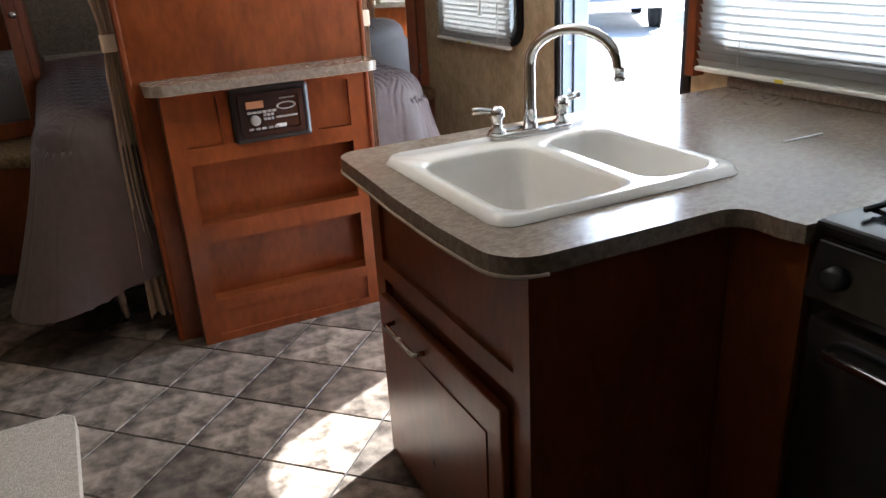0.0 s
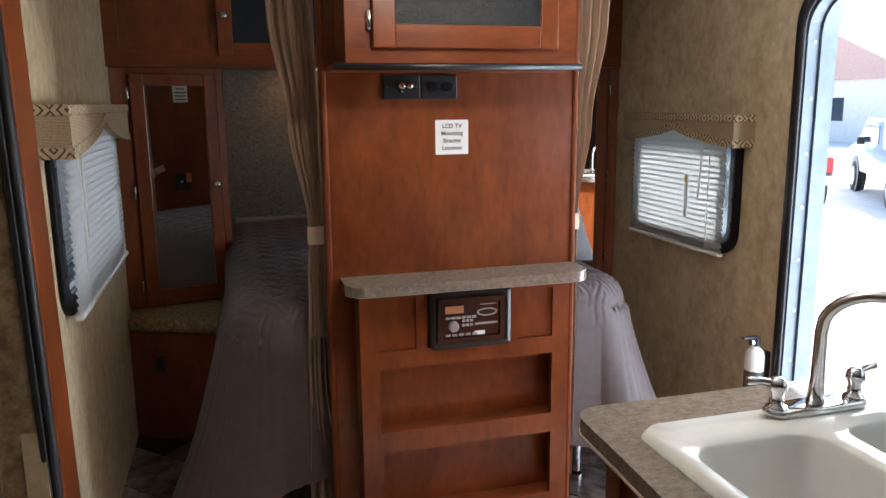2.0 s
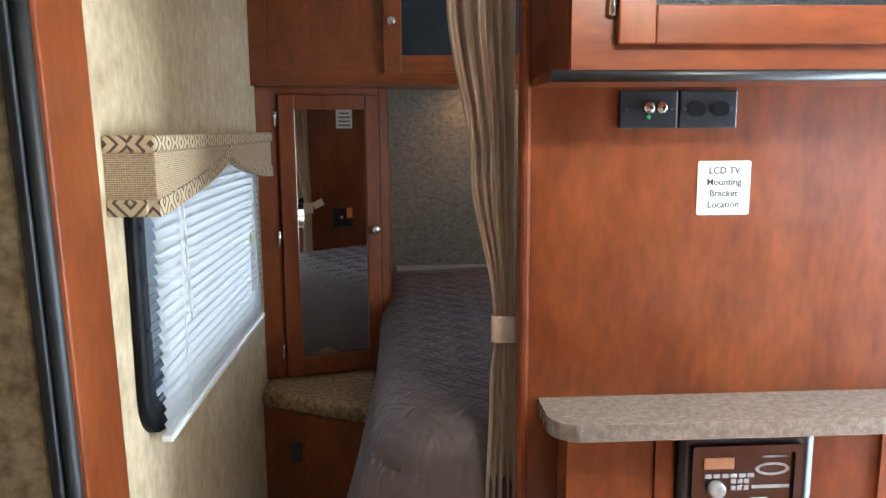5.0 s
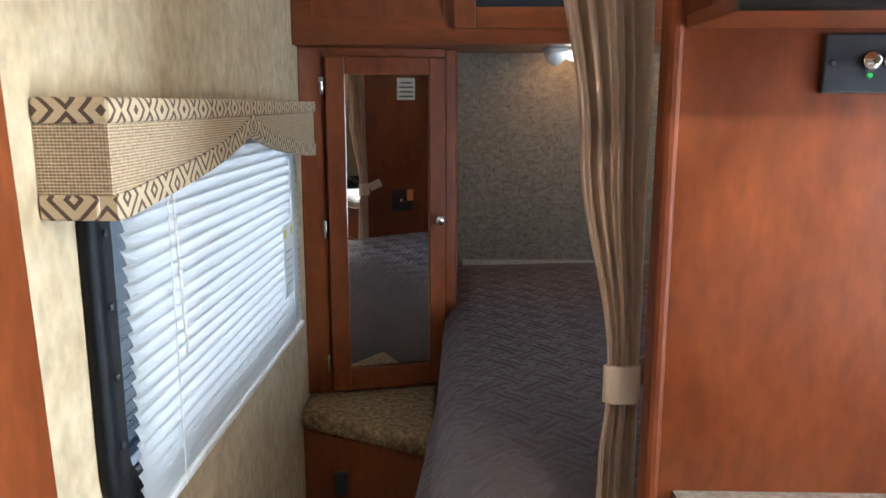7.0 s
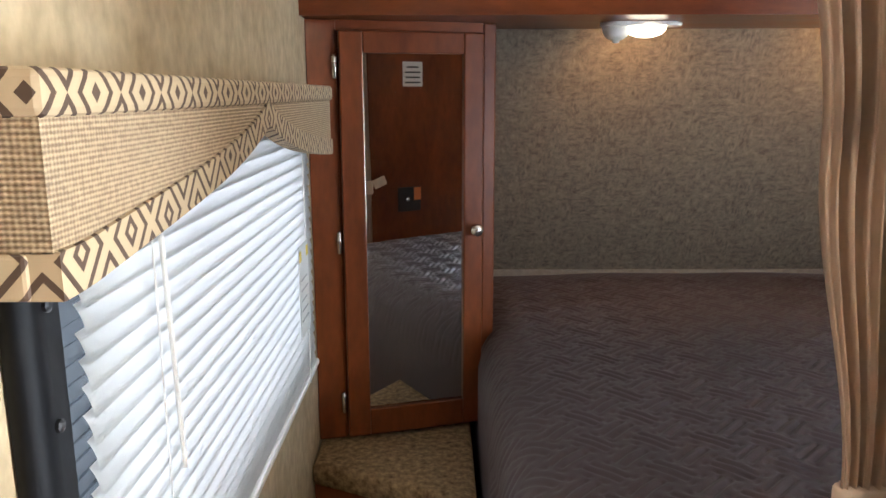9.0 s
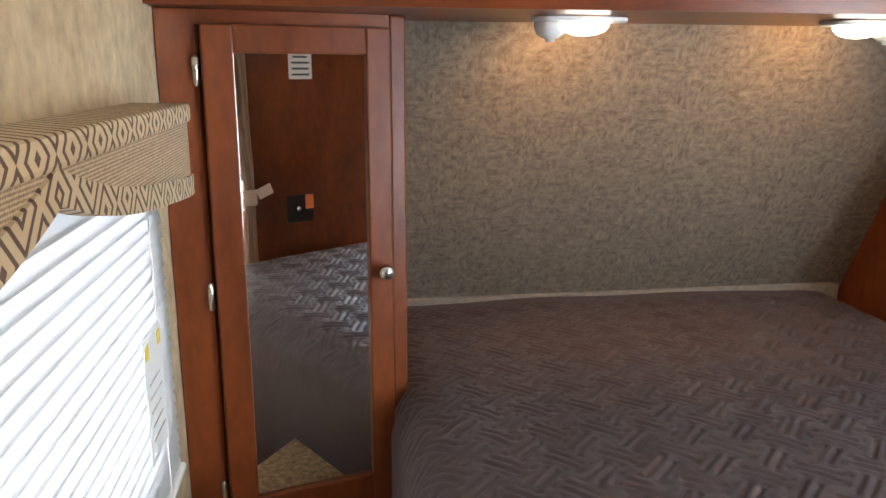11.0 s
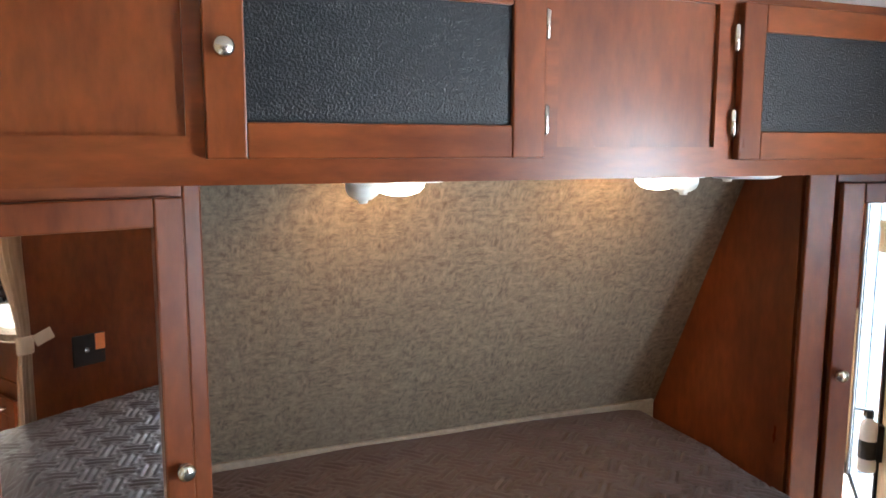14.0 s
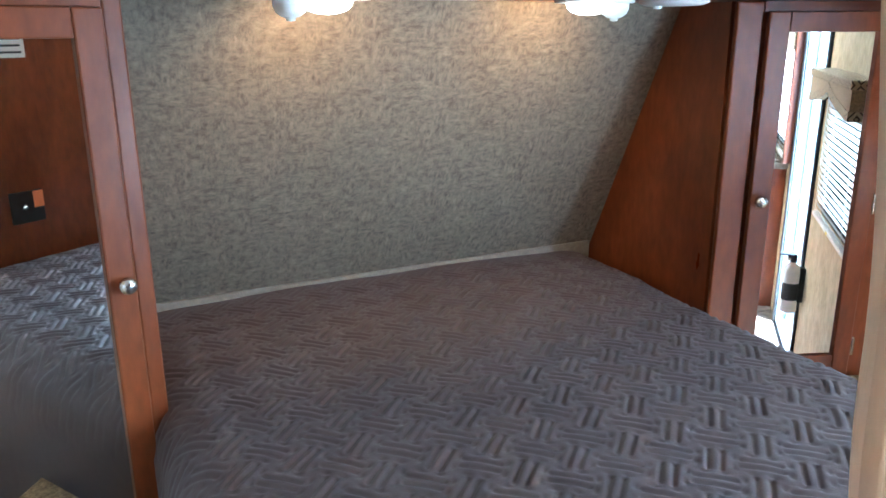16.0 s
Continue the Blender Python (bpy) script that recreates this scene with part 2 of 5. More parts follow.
def math_node(n, l, op, a, b=None):
    q = n.new("ShaderNodeMath")
    q.operation = op
    for i, v in enumerate((a, b)):
        if v is None:
            continue
        if isinstance(v, (int, float)):
            q.inputs[i].default_value = v
        else:
            l.new(v, q.inputs[i])
    return q.outputs[0]


def burlap(name, light, dark, pitch):
    """Woven fabric: fine threads in two directions."""
    m = material(name, light, 0.85)
    n, l = m.node_tree.nodes, m.node_tree.links
    co, sep = n.new("ShaderNodeTexCoord"), n.new("ShaderNodeSeparateXYZ")
    l.new(co.outputs["Object"], sep.inputs[0])
    k = 2 * math.pi / pitch
    a = math_node(n, l, "SINE", math_node(n, l, "MULTIPLY", math_node(n, l, "ADD", sep.outputs[0], sep.outputs[1]), k))
    b = math_node(n, l, "SINE", math_node(n, l, "MULTIPLY", sep.outputs[2], k * 1.15))
    s = math_node(n, l, "ADD", math_node(n, l, "MULTIPLY", b, 0.75), math_node(n, l, "MULTIPLY", a, 0.30))
    noise_tex = n.new("ShaderNodeTexNoise")
    noise_tex.inputs["Scale"].default_value = 180
    l.new(co.outputs["Object"], noise_tex.inputs["Vector"])
    f = math_node(n, l, "ADD", math_node(n, l, "MULTIPLY", s, 0.35), noise_tex.outputs["Fac"])
    ramp = n.new("ShaderNodeValToRGB")
    ramp.color_ramp.elements[0].position, ramp.color_ramp.elements[1].position = 0.25, 0.75
    ramp.color_ramp.elements[0].color, ramp.color_ramp.elements[1].color = (*dark, 1), (*light, 1)
    l.new(f, ramp.inputs[0])
    l.new(ramp.outputs[0], n["Principled BSDF"].inputs["Base Color"])
    bn = n.new("ShaderNodeBump")
    bn.inputs["Strength"].default_value, bn.inputs["Distance"].default_value = 0.5, 0.002
    l.new(s, bn.inputs["Height"])
    l.new(bn.outputs[0], n["Principled BSDF"].inputs["Normal"])
    return m


def zigzag(name, light, dark, pitch):
    """Printed fabric band: nested diamonds in dark strokes."""
    m = material(name, light, 0.8)
    n, l = m.node_tree.nodes, m.node_tree.links
    co, sep = n.new("ShaderNodeTexCoord"), n.new("ShaderNodeSeparateXYZ")
    l.new(co.outputs["Object"], sep.inputs[0])
    run = math_node(n, l, "ADD", sep.outputs[0], sep.outputs[1])
    across = math_node(n, l, "DIVIDE", math_node(n, l, "PINGPONG", run, pitch), pitch)
    up = math_node(n, l, "PINGPONG", math_node(n, l, "ADD", sep.outputs[2], 0.015), 0.034)
    diag = math_node(n, l, "ADD", math_node(n, l, "MULTIPLY", across, 2.0), math_node(n, l, "DIVIDE", up, 0.021))
    line = math_node(n, l, "LESS_THAN", math_node(n, l, "FRACT", diag), 0.34)
    mix = n.new("ShaderNodeMix")
    mix.data_type = "RGBA"
    l.new(line, mix.inputs["Factor"])
    mix.inputs["A"].default_value, mix.inputs["B"].default_value = (*light, 1), (*dark, 1)
    l.new(mix.outputs["Result"], n["Principled BSDF"].inputs["Base Color"])
    return m


M_BURLAP = burlap("tan_burlap", (0.53, 0.40, 0.24), (0.27, 0.19, 0.115), 0.0044)
M_BAND = zigzag("zigzag_fabric_band", (0.50, 0.385, 0.235), (0.09, 0.055, 0.035), 0.040)


# ---- building helpers ----
def link_bm(name, bm, mat, parent=None, label="", smooth=False):
    me = bpy.data.meshes.new(name)
    bmesh.ops.recalc_face_normals(bm, faces=bm.faces[:])
    bm.to_mesh(me)
    bm.free()
    me.materials.append(mat)
    if smooth:
        for f in me.polygons:
            f.use_smooth = True
    ob = new(name, me)
    ob.parent = parent
    if label:
        tagged(ob, label=label)
    return ob


def part(name, bm, mat, parent, label="", smooth=False):
    return link_bm(name, bm, mat, parent, label, smooth)


def thing(name, at=(0, 0, 0), label="", category="", group="", kind=""):
    ob = new(name)
    ob.location = at
    bpy.context.view_layer.update()
    return tagged(ob, label, category, group, kind)


def structure(name, bm, mat, label="", category="", smooth=False):
    return tagged(link_bm(name, bm, mat, None, "", smooth), label, category, kind="structure")


def box(x0, x1, y0, y1, z0, z1, bevel=0.0, bm=None, seg=2):
    bm = bm or bmesh.new()
    r = bmesh.ops.create_cube(bm, size=1.0)
    vs = r["verts"]
    for v in vs:
        v.co = Vector(((x0 + x1) / 2 + v.co.x * (x1 - x0), (y0 + y1) / 2 + v.co.y * (y1 - y0), (z0 + z1) / 2 + v.co.z * (z1 - z0)))
    if bevel > 0:
        es = list({e for v in vs for e in v.link_edges})
        bmesh.ops.bevel(bm, geom=es, offset=bevel, segments=seg, profile=0.5, affect="EDGES")
    return bm


def turned(bm, m):
    bmesh.ops.transform(bm, matrix=m, verts=bm.verts[:])
    return bm


def lathe(profile, m=None, n=24, bm=None):
    """A body of revolution round z from (radius, height) pairs."""
    bm = bm or bmesh.new()
    rings = []
    m = m or Matrix.Identity(4)
    for r, z in profile:
        rings.append([bm.verts.new(m @ Vector((max(r, 1e-5) * math.cos(2 * math.pi * i / n), max(r, 1e-5) * math.sin(2 * math.pi * i / n), z))) for i in range(n)])
    for a, b in zip(rings, rings[1:]):
        for i in range(n):
            bm.faces.new((a[i], a[(i + 1) % n], b[(i + 1) % n], b[i]))
    bm.faces.new(rings[0][::-1])
    bm.faces.new(rings[-1])
    return bm


def tube(points, radius, n=12, bm=None):
    """A round tube along a line of points; radius may be a list."""
    bm = bm or bmesh.new()
    pts = [Vector(p) for p in points]
    rad = radius if isinstance(radius, (list, tuple)) else [radius] * len(pts)
    rings = []
    for i, p in enumerate(pts):
        d = (pts[min(i + 1, len(pts) - 1)] - pts[max(i - 1, 0)]).normalized()
        a = d.orthogonal() if i == 0 else (side - d * side.dot(d))
        side = a.normalized()
        up = d.cross(side)
        rings.append([bm.verts.new(p + rad[i] * (math.cos(2 * math.pi * k / n) * side + math.sin(2 * math.pi * k / n) * up)) for k in range(n)])
    for a, b in zip(rings, rings[1:]):
        for i in range(n):
            bm.faces.new((a[i], a[(i + 1) % n], b[(i + 1) % n], b[i]))
    bm.faces.new(rings[0][::-1])
    bm.faces.new(rings[-1])
    return bm


def rounded(u0, u1, v0, v1, r, n=6, corners=(1, 1, 1, 1)):
    """Outline of a rectangle with rounded corners (order: low-low, high-low, high-high, low-high)."""
    pts = []
    for k, (cu, cv, a0) in enumerate(((u0, v0, 180), (u1, v0, 270), (u1, v1, 0), (u0, v1, 90))):
        rr = r * corners[k] + 1e-4
        mu = cu + rr if cu == u0 else cu - rr
        mv = cv + rr if cv == v0 else cv - rr
        for i in range(n + 1):
            a = radians(a0 + 90 * i / n)
            pts.append((mu + rr * math.cos(a), mv + rr * math.sin(a)))
    return pts


def slab(outline, lo, hi, axis="z", bm=None, bevel=0.0):
    """A plate of an outline, from lo to hi along an axis. x: outline in (y, z); y: in (x, z); z: in (x, y)."""
    bm = bm or bmesh.new()
    put = {"x": lambda u, v, w: (w, u, v), "y": lambda u, v, w: (u, w, v), "z": lambda u, v, w: (u, v, w)}[axis]
    a = [bm.verts.new(put(u, v, lo)) for u, v in outline]
    b = [bm.verts.new(put(u, v, hi)) for u, v in outline]
    n = len(a)
    caps = [bm.faces.new(a[::-1]), bm.faces.new(b)]
    for i in range(n):
        bm.faces.new((a[i], a[(i + 1) % n], b[(i + 1) % n], b[i]))
    if bevel:
        bmesh.ops.bevel(bm, geom=list({e for f in caps for e in f.edges}), offset=bevel, segments=2, profile=0.5, affect="EDGES")
    return bm


def ring(outer, inner, lo, hi, axis="z", bm=None):
    """A frame between two outlines of equal length."""
    bm = bm or bmesh.new()
    put = {"x": lambda u, v, w: (w, u, v), "y": lambda u, v, w: (u, w, v), "z": lambda u, v, w: (u, v, w)}[axis]
    loops = [[bm.verts.new(put(u, v, w)) for u, v in o] for o, w in ((outer, lo), (outer, hi), (inner, hi), (inner, lo))]
    n = len(outer)
    for k in range(4):
        a, b = loops[k], loops[(k + 1) % 4]
        for i in range(n):
            bm.faces.new((a[i], a[(i + 1) % n], b[(i + 1) % n], b[i]))
    return bm


def frame_of(u0, u1, v0, v1, lo, hi, width, r, axis, grow=0.0, corners=(1, 1, 1, 1)):
    inner = rounded(u0, u1, v0, v1, r, 6, corners)
    outer = rounded(u0 - width, u1 + width, v0 - width, v1 + width, r + grow, 6, corners)
    return ring(outer, inner, lo, hi, axis)


# ---- the shell ----
def wall_with_openings(x0, x1, y0, y1, z0, z1, holes):
    """A side wall of boxes round rectangular holes (y0, y1, z0, z1), in order of y."""
    bm = bmesh.new()
    y = y0
    for a, b, c, d in holes:
        box(x0, x1, y, a, z0, z1, bm=bm)
        if c > z0:
            box(x0, x1, a, b, z0, c, bm=bm)
        if d < z1:
            box(x0, x1, a, b, d, z1, bm=bm)
        y = b
    box(x0, x1, y, y1, z0, z1, bm=bm)
    return bm


REAR, FRONT = -1.6, 4.95
WIN_L = (2.796, 3.80, 0.93, 1.395)
DOOR = (2.035, 2.745, 0.0, 1.84)
WIN_R = (3.07, 3.79, 0.912, 1.355)
WIN_K = (0.55, 1.90, 0.98, 1.55)
SLIDE = (-1.3, 2.435, 0.0, 1.76)
structure("wall_left", wall_with_openings(XL - 0.05, XL, REAR, FRONT + 0.3, 0, CEIL, [SLIDE, WIN_L]), M_WALL,
          "mottled tan wallpapered side wall with a window and slide-out opening", "wall")
structure("wall_right", wall_with_openings(XR, XR + 0.05, REAR, FRONT + 0.3, 0, CEIL, [WIN_K, DOOR, WIN_R]), M_WALL,
          "mottled tan wallpapered side wall with entry door and windows", "wall")
structure("wall_rear", box(XL - 0.05, XR + 0.05, REAR - 0.05, REAR, 0, CEIL), M_TRIMDARK, "plain dark wood end wall", "wall")
bm = bmesh.new()
SL = lambda z: 4.80 - (z - 0.84) * 0.47
vs = [bm.verts.new(c) for c in ((XL, SL(0.0), 0.0), (XR, SL(0.0), 0.0), (XR, SL(CEIL), CEIL), (XL, SL(CEIL), CEIL),
                                (XL, SL(0.0) + 0.05, 0.0), (XR, SL(0.0) + 0.05, 0.0), (XR, SL(CEIL) + 0.05, CEIL), (XL, SL(CEIL) + 0.05, CEIL))]
for q in ((0, 1, 2, 3), (7, 6, 5, 4), (0, 4, 5, 1), (1, 5, 6, 2), (2, 6, 7, 3), (3, 7, 4, 0)):
    bm.faces.new([vs[i] for i in q])
structure("wall_front", bm, M_SLANT, "slanted grey-brown woven wallpaper wall above the bed head", "wall")
structure("floor", box(XL - 0.05, XR + 0.05, REAR - 0.05, FRONT + 0.3, -0.06, -0.004), M_GROUT, "dark joints under diagonal slate-look vinyl tiles", "floor")
structure("ceiling", box(XL - 0.05, XR + 0.05, REAR - 0.05, FRONT, CEIL, CEIL + 0.05), M_CEIL, "plain white ceiling board", "ceiling")

# slide-out room, a little out of plumb
def leaned(bm):
    for v in bm.verts:
        v.co.y -= 0.05 * (v.co.z - 1.2)
    return bm


structure("wall_slide_end", leaned(box(-1.30, XL - 0.014, 2.410, 2.48, 0, 1.80)), M_SLIDE, "brown patterned wallpaper end wall of the slide-out", "wall")
structure("wall_slide_side", wall_with_openings(-1.35, -1.30, -1.35, 2.52, 0, 1.80, []), M_SLIDE, "brown wallpaper outer wall of the slide-out", "wall")
structure("wall_slide_rear", box(-1.30, XL - 0.055, -1.35, -1.30, 0, 1.80), M_SLIDE, "brown wallpaper rear wall of the slide-out", "wall")
structure("ceiling_slide", box(-1.35, XL - 0.055, -1.35, 2.52, 1.80, 1.84), M_CEIL, "white ceiling of the slide-out", "ceiling")
structure("floor_slide", slab(rounded(-1.30, 0.0, -1.30, 2.405, 0.03), 0.0, 0.055, bevel=0.012), M_PALECARPET, "pale beige carpeted slide-out floor", "floor")
structure("trim_slide_seam", leaned(box(-0.50, -0.488, 2.404, 2.411, 0.056, 1.80, 0.002)), M_SLIDE, "wallpaper seam strip on the slide-out wall", "trim")
structure("trim_slide_seal", leaned(tube([(XL + 0.010, 2.426, z) for z in (0.0, 0.6, 1.2, 1.81)], 0.013)), M_RUBBER, "black rubber slide-out seal", "trim", True)
structure("trim_slide_seal_lip", leaned(box(XL - 0.013, XL + 0.002, 2.406, 2.434, 0.056, 1.80, 0.003)), M_RUBBER, "black rubber slide-out lip", "trim")
structure("trim_slide_board", leaned(box(XL + 0.001, XL + 0.024, 2.440, 2.608, 0.0, CEIL - 0.001, 0.006)), M_WOOD, "cherry wood board beside the slide-out opening", "trim")
structure("trim_slide_fascia", box(XL + 0.001, XL + 0.030, -1.3, 2.40, 1.74, 1.955, 0.02, seg=3), M_WOOD_X, "cherry wood fascia over the slide-out", "trim")
bracket = thing("fascia_bracket", (XL + 0.024, 2.465, 1.80), "black plastic bracket on a cherry wood corner block", "bracket")
part("block", box(0.001, 0.050, -0.075, 0.093, -0.075, 0.20, 0.006), M_WOOD, bracket, "cherry wood corner block")
part("hook", slab(rounded(-0.040, 0.045, -0.045, 0.125, 0.035), 0.0505, 0.060, "x", bevel=0.004), M_BLACK, bracket, "black plastic end cap")
for x in (XL + 0.008, XR - 0.008):
    structure("trim_ceiling_edge", box(x - 0.008, x + 0.008, 2.66, 3.995, CEIL - 0.028, CEIL - 0.001, 0.003), M_TRIMDARK, "dark brown strip between wall and ceiling", "trim")
for x0, x1 in ((XL + 0.02, 0.35), (1.21, XR - 0.01)):
    structure("trim_curtain_track", box(x0, x1, 2.90, 2.925, CEIL - 0.022, CEIL - 0.001, 0.004), M_WHITE, "white curtain track on the ceiling", "trim")
structure("trim_bed_head", box(0.10, 1.55, SL(0.855) - 0.016, SL(0.855) - 0.002, 0.80, 0.868, 0.004), M_WELT, "pale welt where the slanted wall meets the bed", "trim")


# ---- windows, blinds and valances ----
def window(name, hole, wall_x, side, label):
    """Black-framed window in a side wall; side is +1 when the room lies towards +x."""
    y0, y1, z0, z1 = hole
    w = thing(name, (wall_x, (y0 + y1) / 2, z0), label, "window", kind="structure")
    oy, oz = (y0 + y1) / 2, z0
    r = 0.05
    a, b = sorted((0.002 * side, 0.018 * side))
    part("frame", frame_of(y0 - oy + 0.012, y1 - oy - 0.012, 0.012, z1 - oz - 0.012, a, b, 0.058, r, "x", 0.045), M_FRAME, w, "black rounded window frame", True)
    a, b = sorted((-0.046 * side, 0.0))
    part("jamb", frame_of(y0 - oy + 0.014, y1 - oy - 0.014, 0.014, z1 - oz - 0.014, a, b, 0.012, r, "x"), M_BLACK, w)
    pane = part("pane", box(min(-0.032 * side, -0.036 * side), max(-0.032 * side, -0.036 * side), y0 - oy + 0.010, y1 - oy - 0.010, 0.010, z1 - oz - 0.010), M_GLASS, w)
    pane.visible_shadow = False
    for k in range(4):
        s = lathe([(0.006, 0), (0.006, 0.003), (0.003, 0.0045)], pose(0.018 * side, y0 - oy - 0.008, 0.08 + 0.1 * k, 0, 90 * side), 8)
        part("screw", s, M_BLACK, w)
    return w


window("window_1", WIN_L, XL, 1, "black-framed rounded trailer window beside the bed")
window("window_2", WIN_R, XR, -1, "black-framed rounded trailer window by the entry door")
window("window_3", WIN_K, XR, -1, "black-framed trailer window above the kitchen counter")


def slat_mesh(length, tilt, mat):
    bm = bmesh.new()
    n, w = 5, 0.0285
    rows = []
    for i in range(n):
        u = (i / (n - 1) - 0.5) * w
        c = 0.0022 * (1 - (2 * u / w) ** 2)
        x, z = u * math.cos(tilt) - c * math.sin(tilt), u * math.sin(tilt) + c * math.cos(tilt)
        rows.append([bm.verts.new((x, y, z)) for y in (0, length)])
    for a, b in zip(rows, rows[1:]):
        bm.faces.new((a[0], a[1], b[1], b[0]))
    bmesh.ops.solidify(bm, geom=bm.faces[:], thickness=0.0008)
    me = bpy.data.meshes.new("slat")
    bm.to_mesh(me)
    bm.free()
    me.materials.append(mat)
    for f in me.polygons:
        f.use_smooth = True
    return me


def blind(x, y0, y1, z0, z1, tilt, label, tag_y=None):
    b = thing("window_blind", (x, y0, z0), label, "blind", "window blinds")
    me = slat_mesh(y1 - y0, tilt, M_SLAT if x < 1 else M_SLAT_DENSE)
    n = int((z1 - z0 - 0.05) / 0.0232)
    for i in range(n):
        ob = new("slat", me)
        ob.parent = b
        ob.location = (0, 0.0015 * math.sin(i * 2.3), 0.024 + i * 0.0232)
    part("bottom_rail", box(-0.012, 0.012, -0.002, y1 - y0 + 0.002, 0, 0.014, 0.004), M_WHITE, b)
    part("head_rail", box(-0.014, 0.014, 0, y1 - y0, z1 - z0 - 0.03, z1 - z0, 0.003), M_WHITE, b)
    for f in (0.12, 0.88):
        for dx in (-0.0145, 0.0145):
            part("ladder_cord", tube([(dx, f * (y1 - y0), 0.005), (dx, f * (y1 - y0), z1 - z0 - 0.02)], 0.0012, 6), M_WHITE, b)
    s = 1 if x < 1 else -1
    if s < 0:
        mid = 0.36 if y1 - y0 < 1 else 1.12
        part("rail_sticker", box(-0.0136, -0.0122, mid - 0.014, mid + 0.014, 0.002, 0.012), M_YELLOW, b, "small yellow sticker")
    part("tilt_wand", tube([(0.022 * s, 0.12, z1 - z0 - 0.03), (0.024 * s, 0.14, 0.22)], 0.0028, 8), M_WHITE, b)
    if tag_y is not None:
        wide = 0.095 if s > 0 else 0.020
        part("warning_tag", box(min(0.020 * s, 0.0212 * s), max(0.020 * s, 0.0212 * s), tag_y, tag_y + wide, 0.135, 0.315, 0.0005), M_TAG, b, "white hanging warning tag")
        for k in (0.004, wide - 0.022):
            if k > 0:
                part("warning_mark", box(min(0.0213 * s, 0.0220 * s), max(0.0213 * s, 0.0220 * s), tag_y + k, tag_y + k + 0.018, 0.284, 0.304), M_YELLOW, b, "yellow mark on the tag")
        if s > 0:
            for k in range(5):
                part("print_line", box(0.0213, 0.0218, tag_y + 0.014, tag_y + wide - 0.014 - 0.006 * (k % 3), 0.165 + 0.020 * k, 0.168 + 0.020 * k), M_PRINT, b)
    return b


blind(XL + 0.038, 2.798, 3.835, 0.875, 1.46, radians(-73), "closed white mini blind on the tan wall", 0.80)
blind(XR - 0.038, 3.085, 3.80, 0.855, 1.40, radians(-66), "half-open white mini blind beside the entry door", 0.22)
blind(XR - 0.038, 0.50, 1.945, 0.90, 1.56, radians(-62), "white mini blind above the kitchen counter", None)


def valance(x, side, y0, y1, z_top, drop_end, drop_mid, depth, label):
    """Upholstered box with an arched lower edge, patterned bands above and below."""
    v = thing("window_valance", (x, y0, z_top), label, "valance", "window valances")
    ln = y1 - y0

    def low(u):
        s = abs(2 * u - 1)
        rise = 1 - min(1, s / 0.94)
        return -drop_end + (drop_end - drop_mid) * (0.62 * rise + 0.38 * rise ** 4)

    n = 48
    us = [i / n for i in range(n + 1)]
    d0, d1 = (depth - 0.016) * side, depth * side

    def strip(top, bottom, a, b):
        bm = bmesh.new()
        cols = []
        for u in us:
            t, q = top(u), bottom(u)
            cols.append([bm.verts.new((xx, u * ln, zz)) for xx, zz in ((a, q), (b, q), (b, t), (a, t))])
        for p, c in zip(cols, cols[1:]):
            for k in range(4):
                bm.faces.new((p[k], p[(k + 1) % 4], c[(k + 1) % 4], c[k]))
        bm.faces.new(cols[0])
        bm.faces.new(cols[-1][::-1])
        return bm

    bh = 0.030
    part("front_panel", strip(lambda u: -0.028, lambda u: low(u) + bh, d0, d1), M_BURLAP, v)
    part("lower_band", strip(lambda u: low(u) + bh + 0.001, low, min(d0, d1) - 0.003, max(d0, d1) + 0.004), M_BAND, v, "zigzag printed lower band")
    part("upper_band", box(min(0, d1) - (0.006 if side < 0 else 0), max(0, d1) + (0.006 if side > 0 else 0), -0.004, ln + 0.004, -0.030, 0.0, 0.006), M_BAND, v, "zigzag printed upper band")
    for a, b in ((0.0, 0.016), (ln - 0.016, ln)):
        part("end_panel", box(min(0.001 * side, d0), max(0.001 * side, d0), a, b, -drop_end + bh, -0.03), M_BURLAP, v)
        part("end_band", box(min(0.001 * side, d0), max(0.001 * side, d0), a - 0.003, b + 0.003, -drop_end, -drop_end + bh, 0.003), M_BAND, v)
    return v


valance(XL, 1, 2.675, 3.86, 1.486, 0.142, 0.058, 0.088, "tan burlap valance with zigzag bands over the bedroom window")
valance(XR, -1, 2.97, 3.80, 1.425, 0.125, 0.062, 0.095, "tan burlap valance with zigzag bands beside the entry door")
valance(XR, -1, 0.42, 1.96, 1.60, 0.130, 0.062, 0.095, "tan burlap valance with zigzag bands over the kitchen window")

# ---- entry door ----
y0, y1, z0, z1 = DOOR
ent = thing("door_1", (XR, y0, 0), "open trailer entry door frame of grey aluminium with rounded top", "door", kind="structure")
ln = y1 - y0
part("corner_fill", ring(rounded(0.0, ln, 0.0, z1, 0.001), rounded(0.012, ln - 0.012, 0.001, z1 - 0.012, 0.13, 6, (0, 0, 1, 1)), 0.002, 0.048, "x"), M_JAMB, ent)
part("jamb", ring(rounded(-0.02, ln + 0.02, 0.0, z1 + 0.02, 0.13, 6, (0, 0, 1, 1)), rounded(0.022, ln - 0.022, 0.002, z1 - 0.022, 0.12, 6, (0, 0, 1, 1)), 0.050, 0.115, "x"), M_JAMB, ent, "grey aluminium jamb")
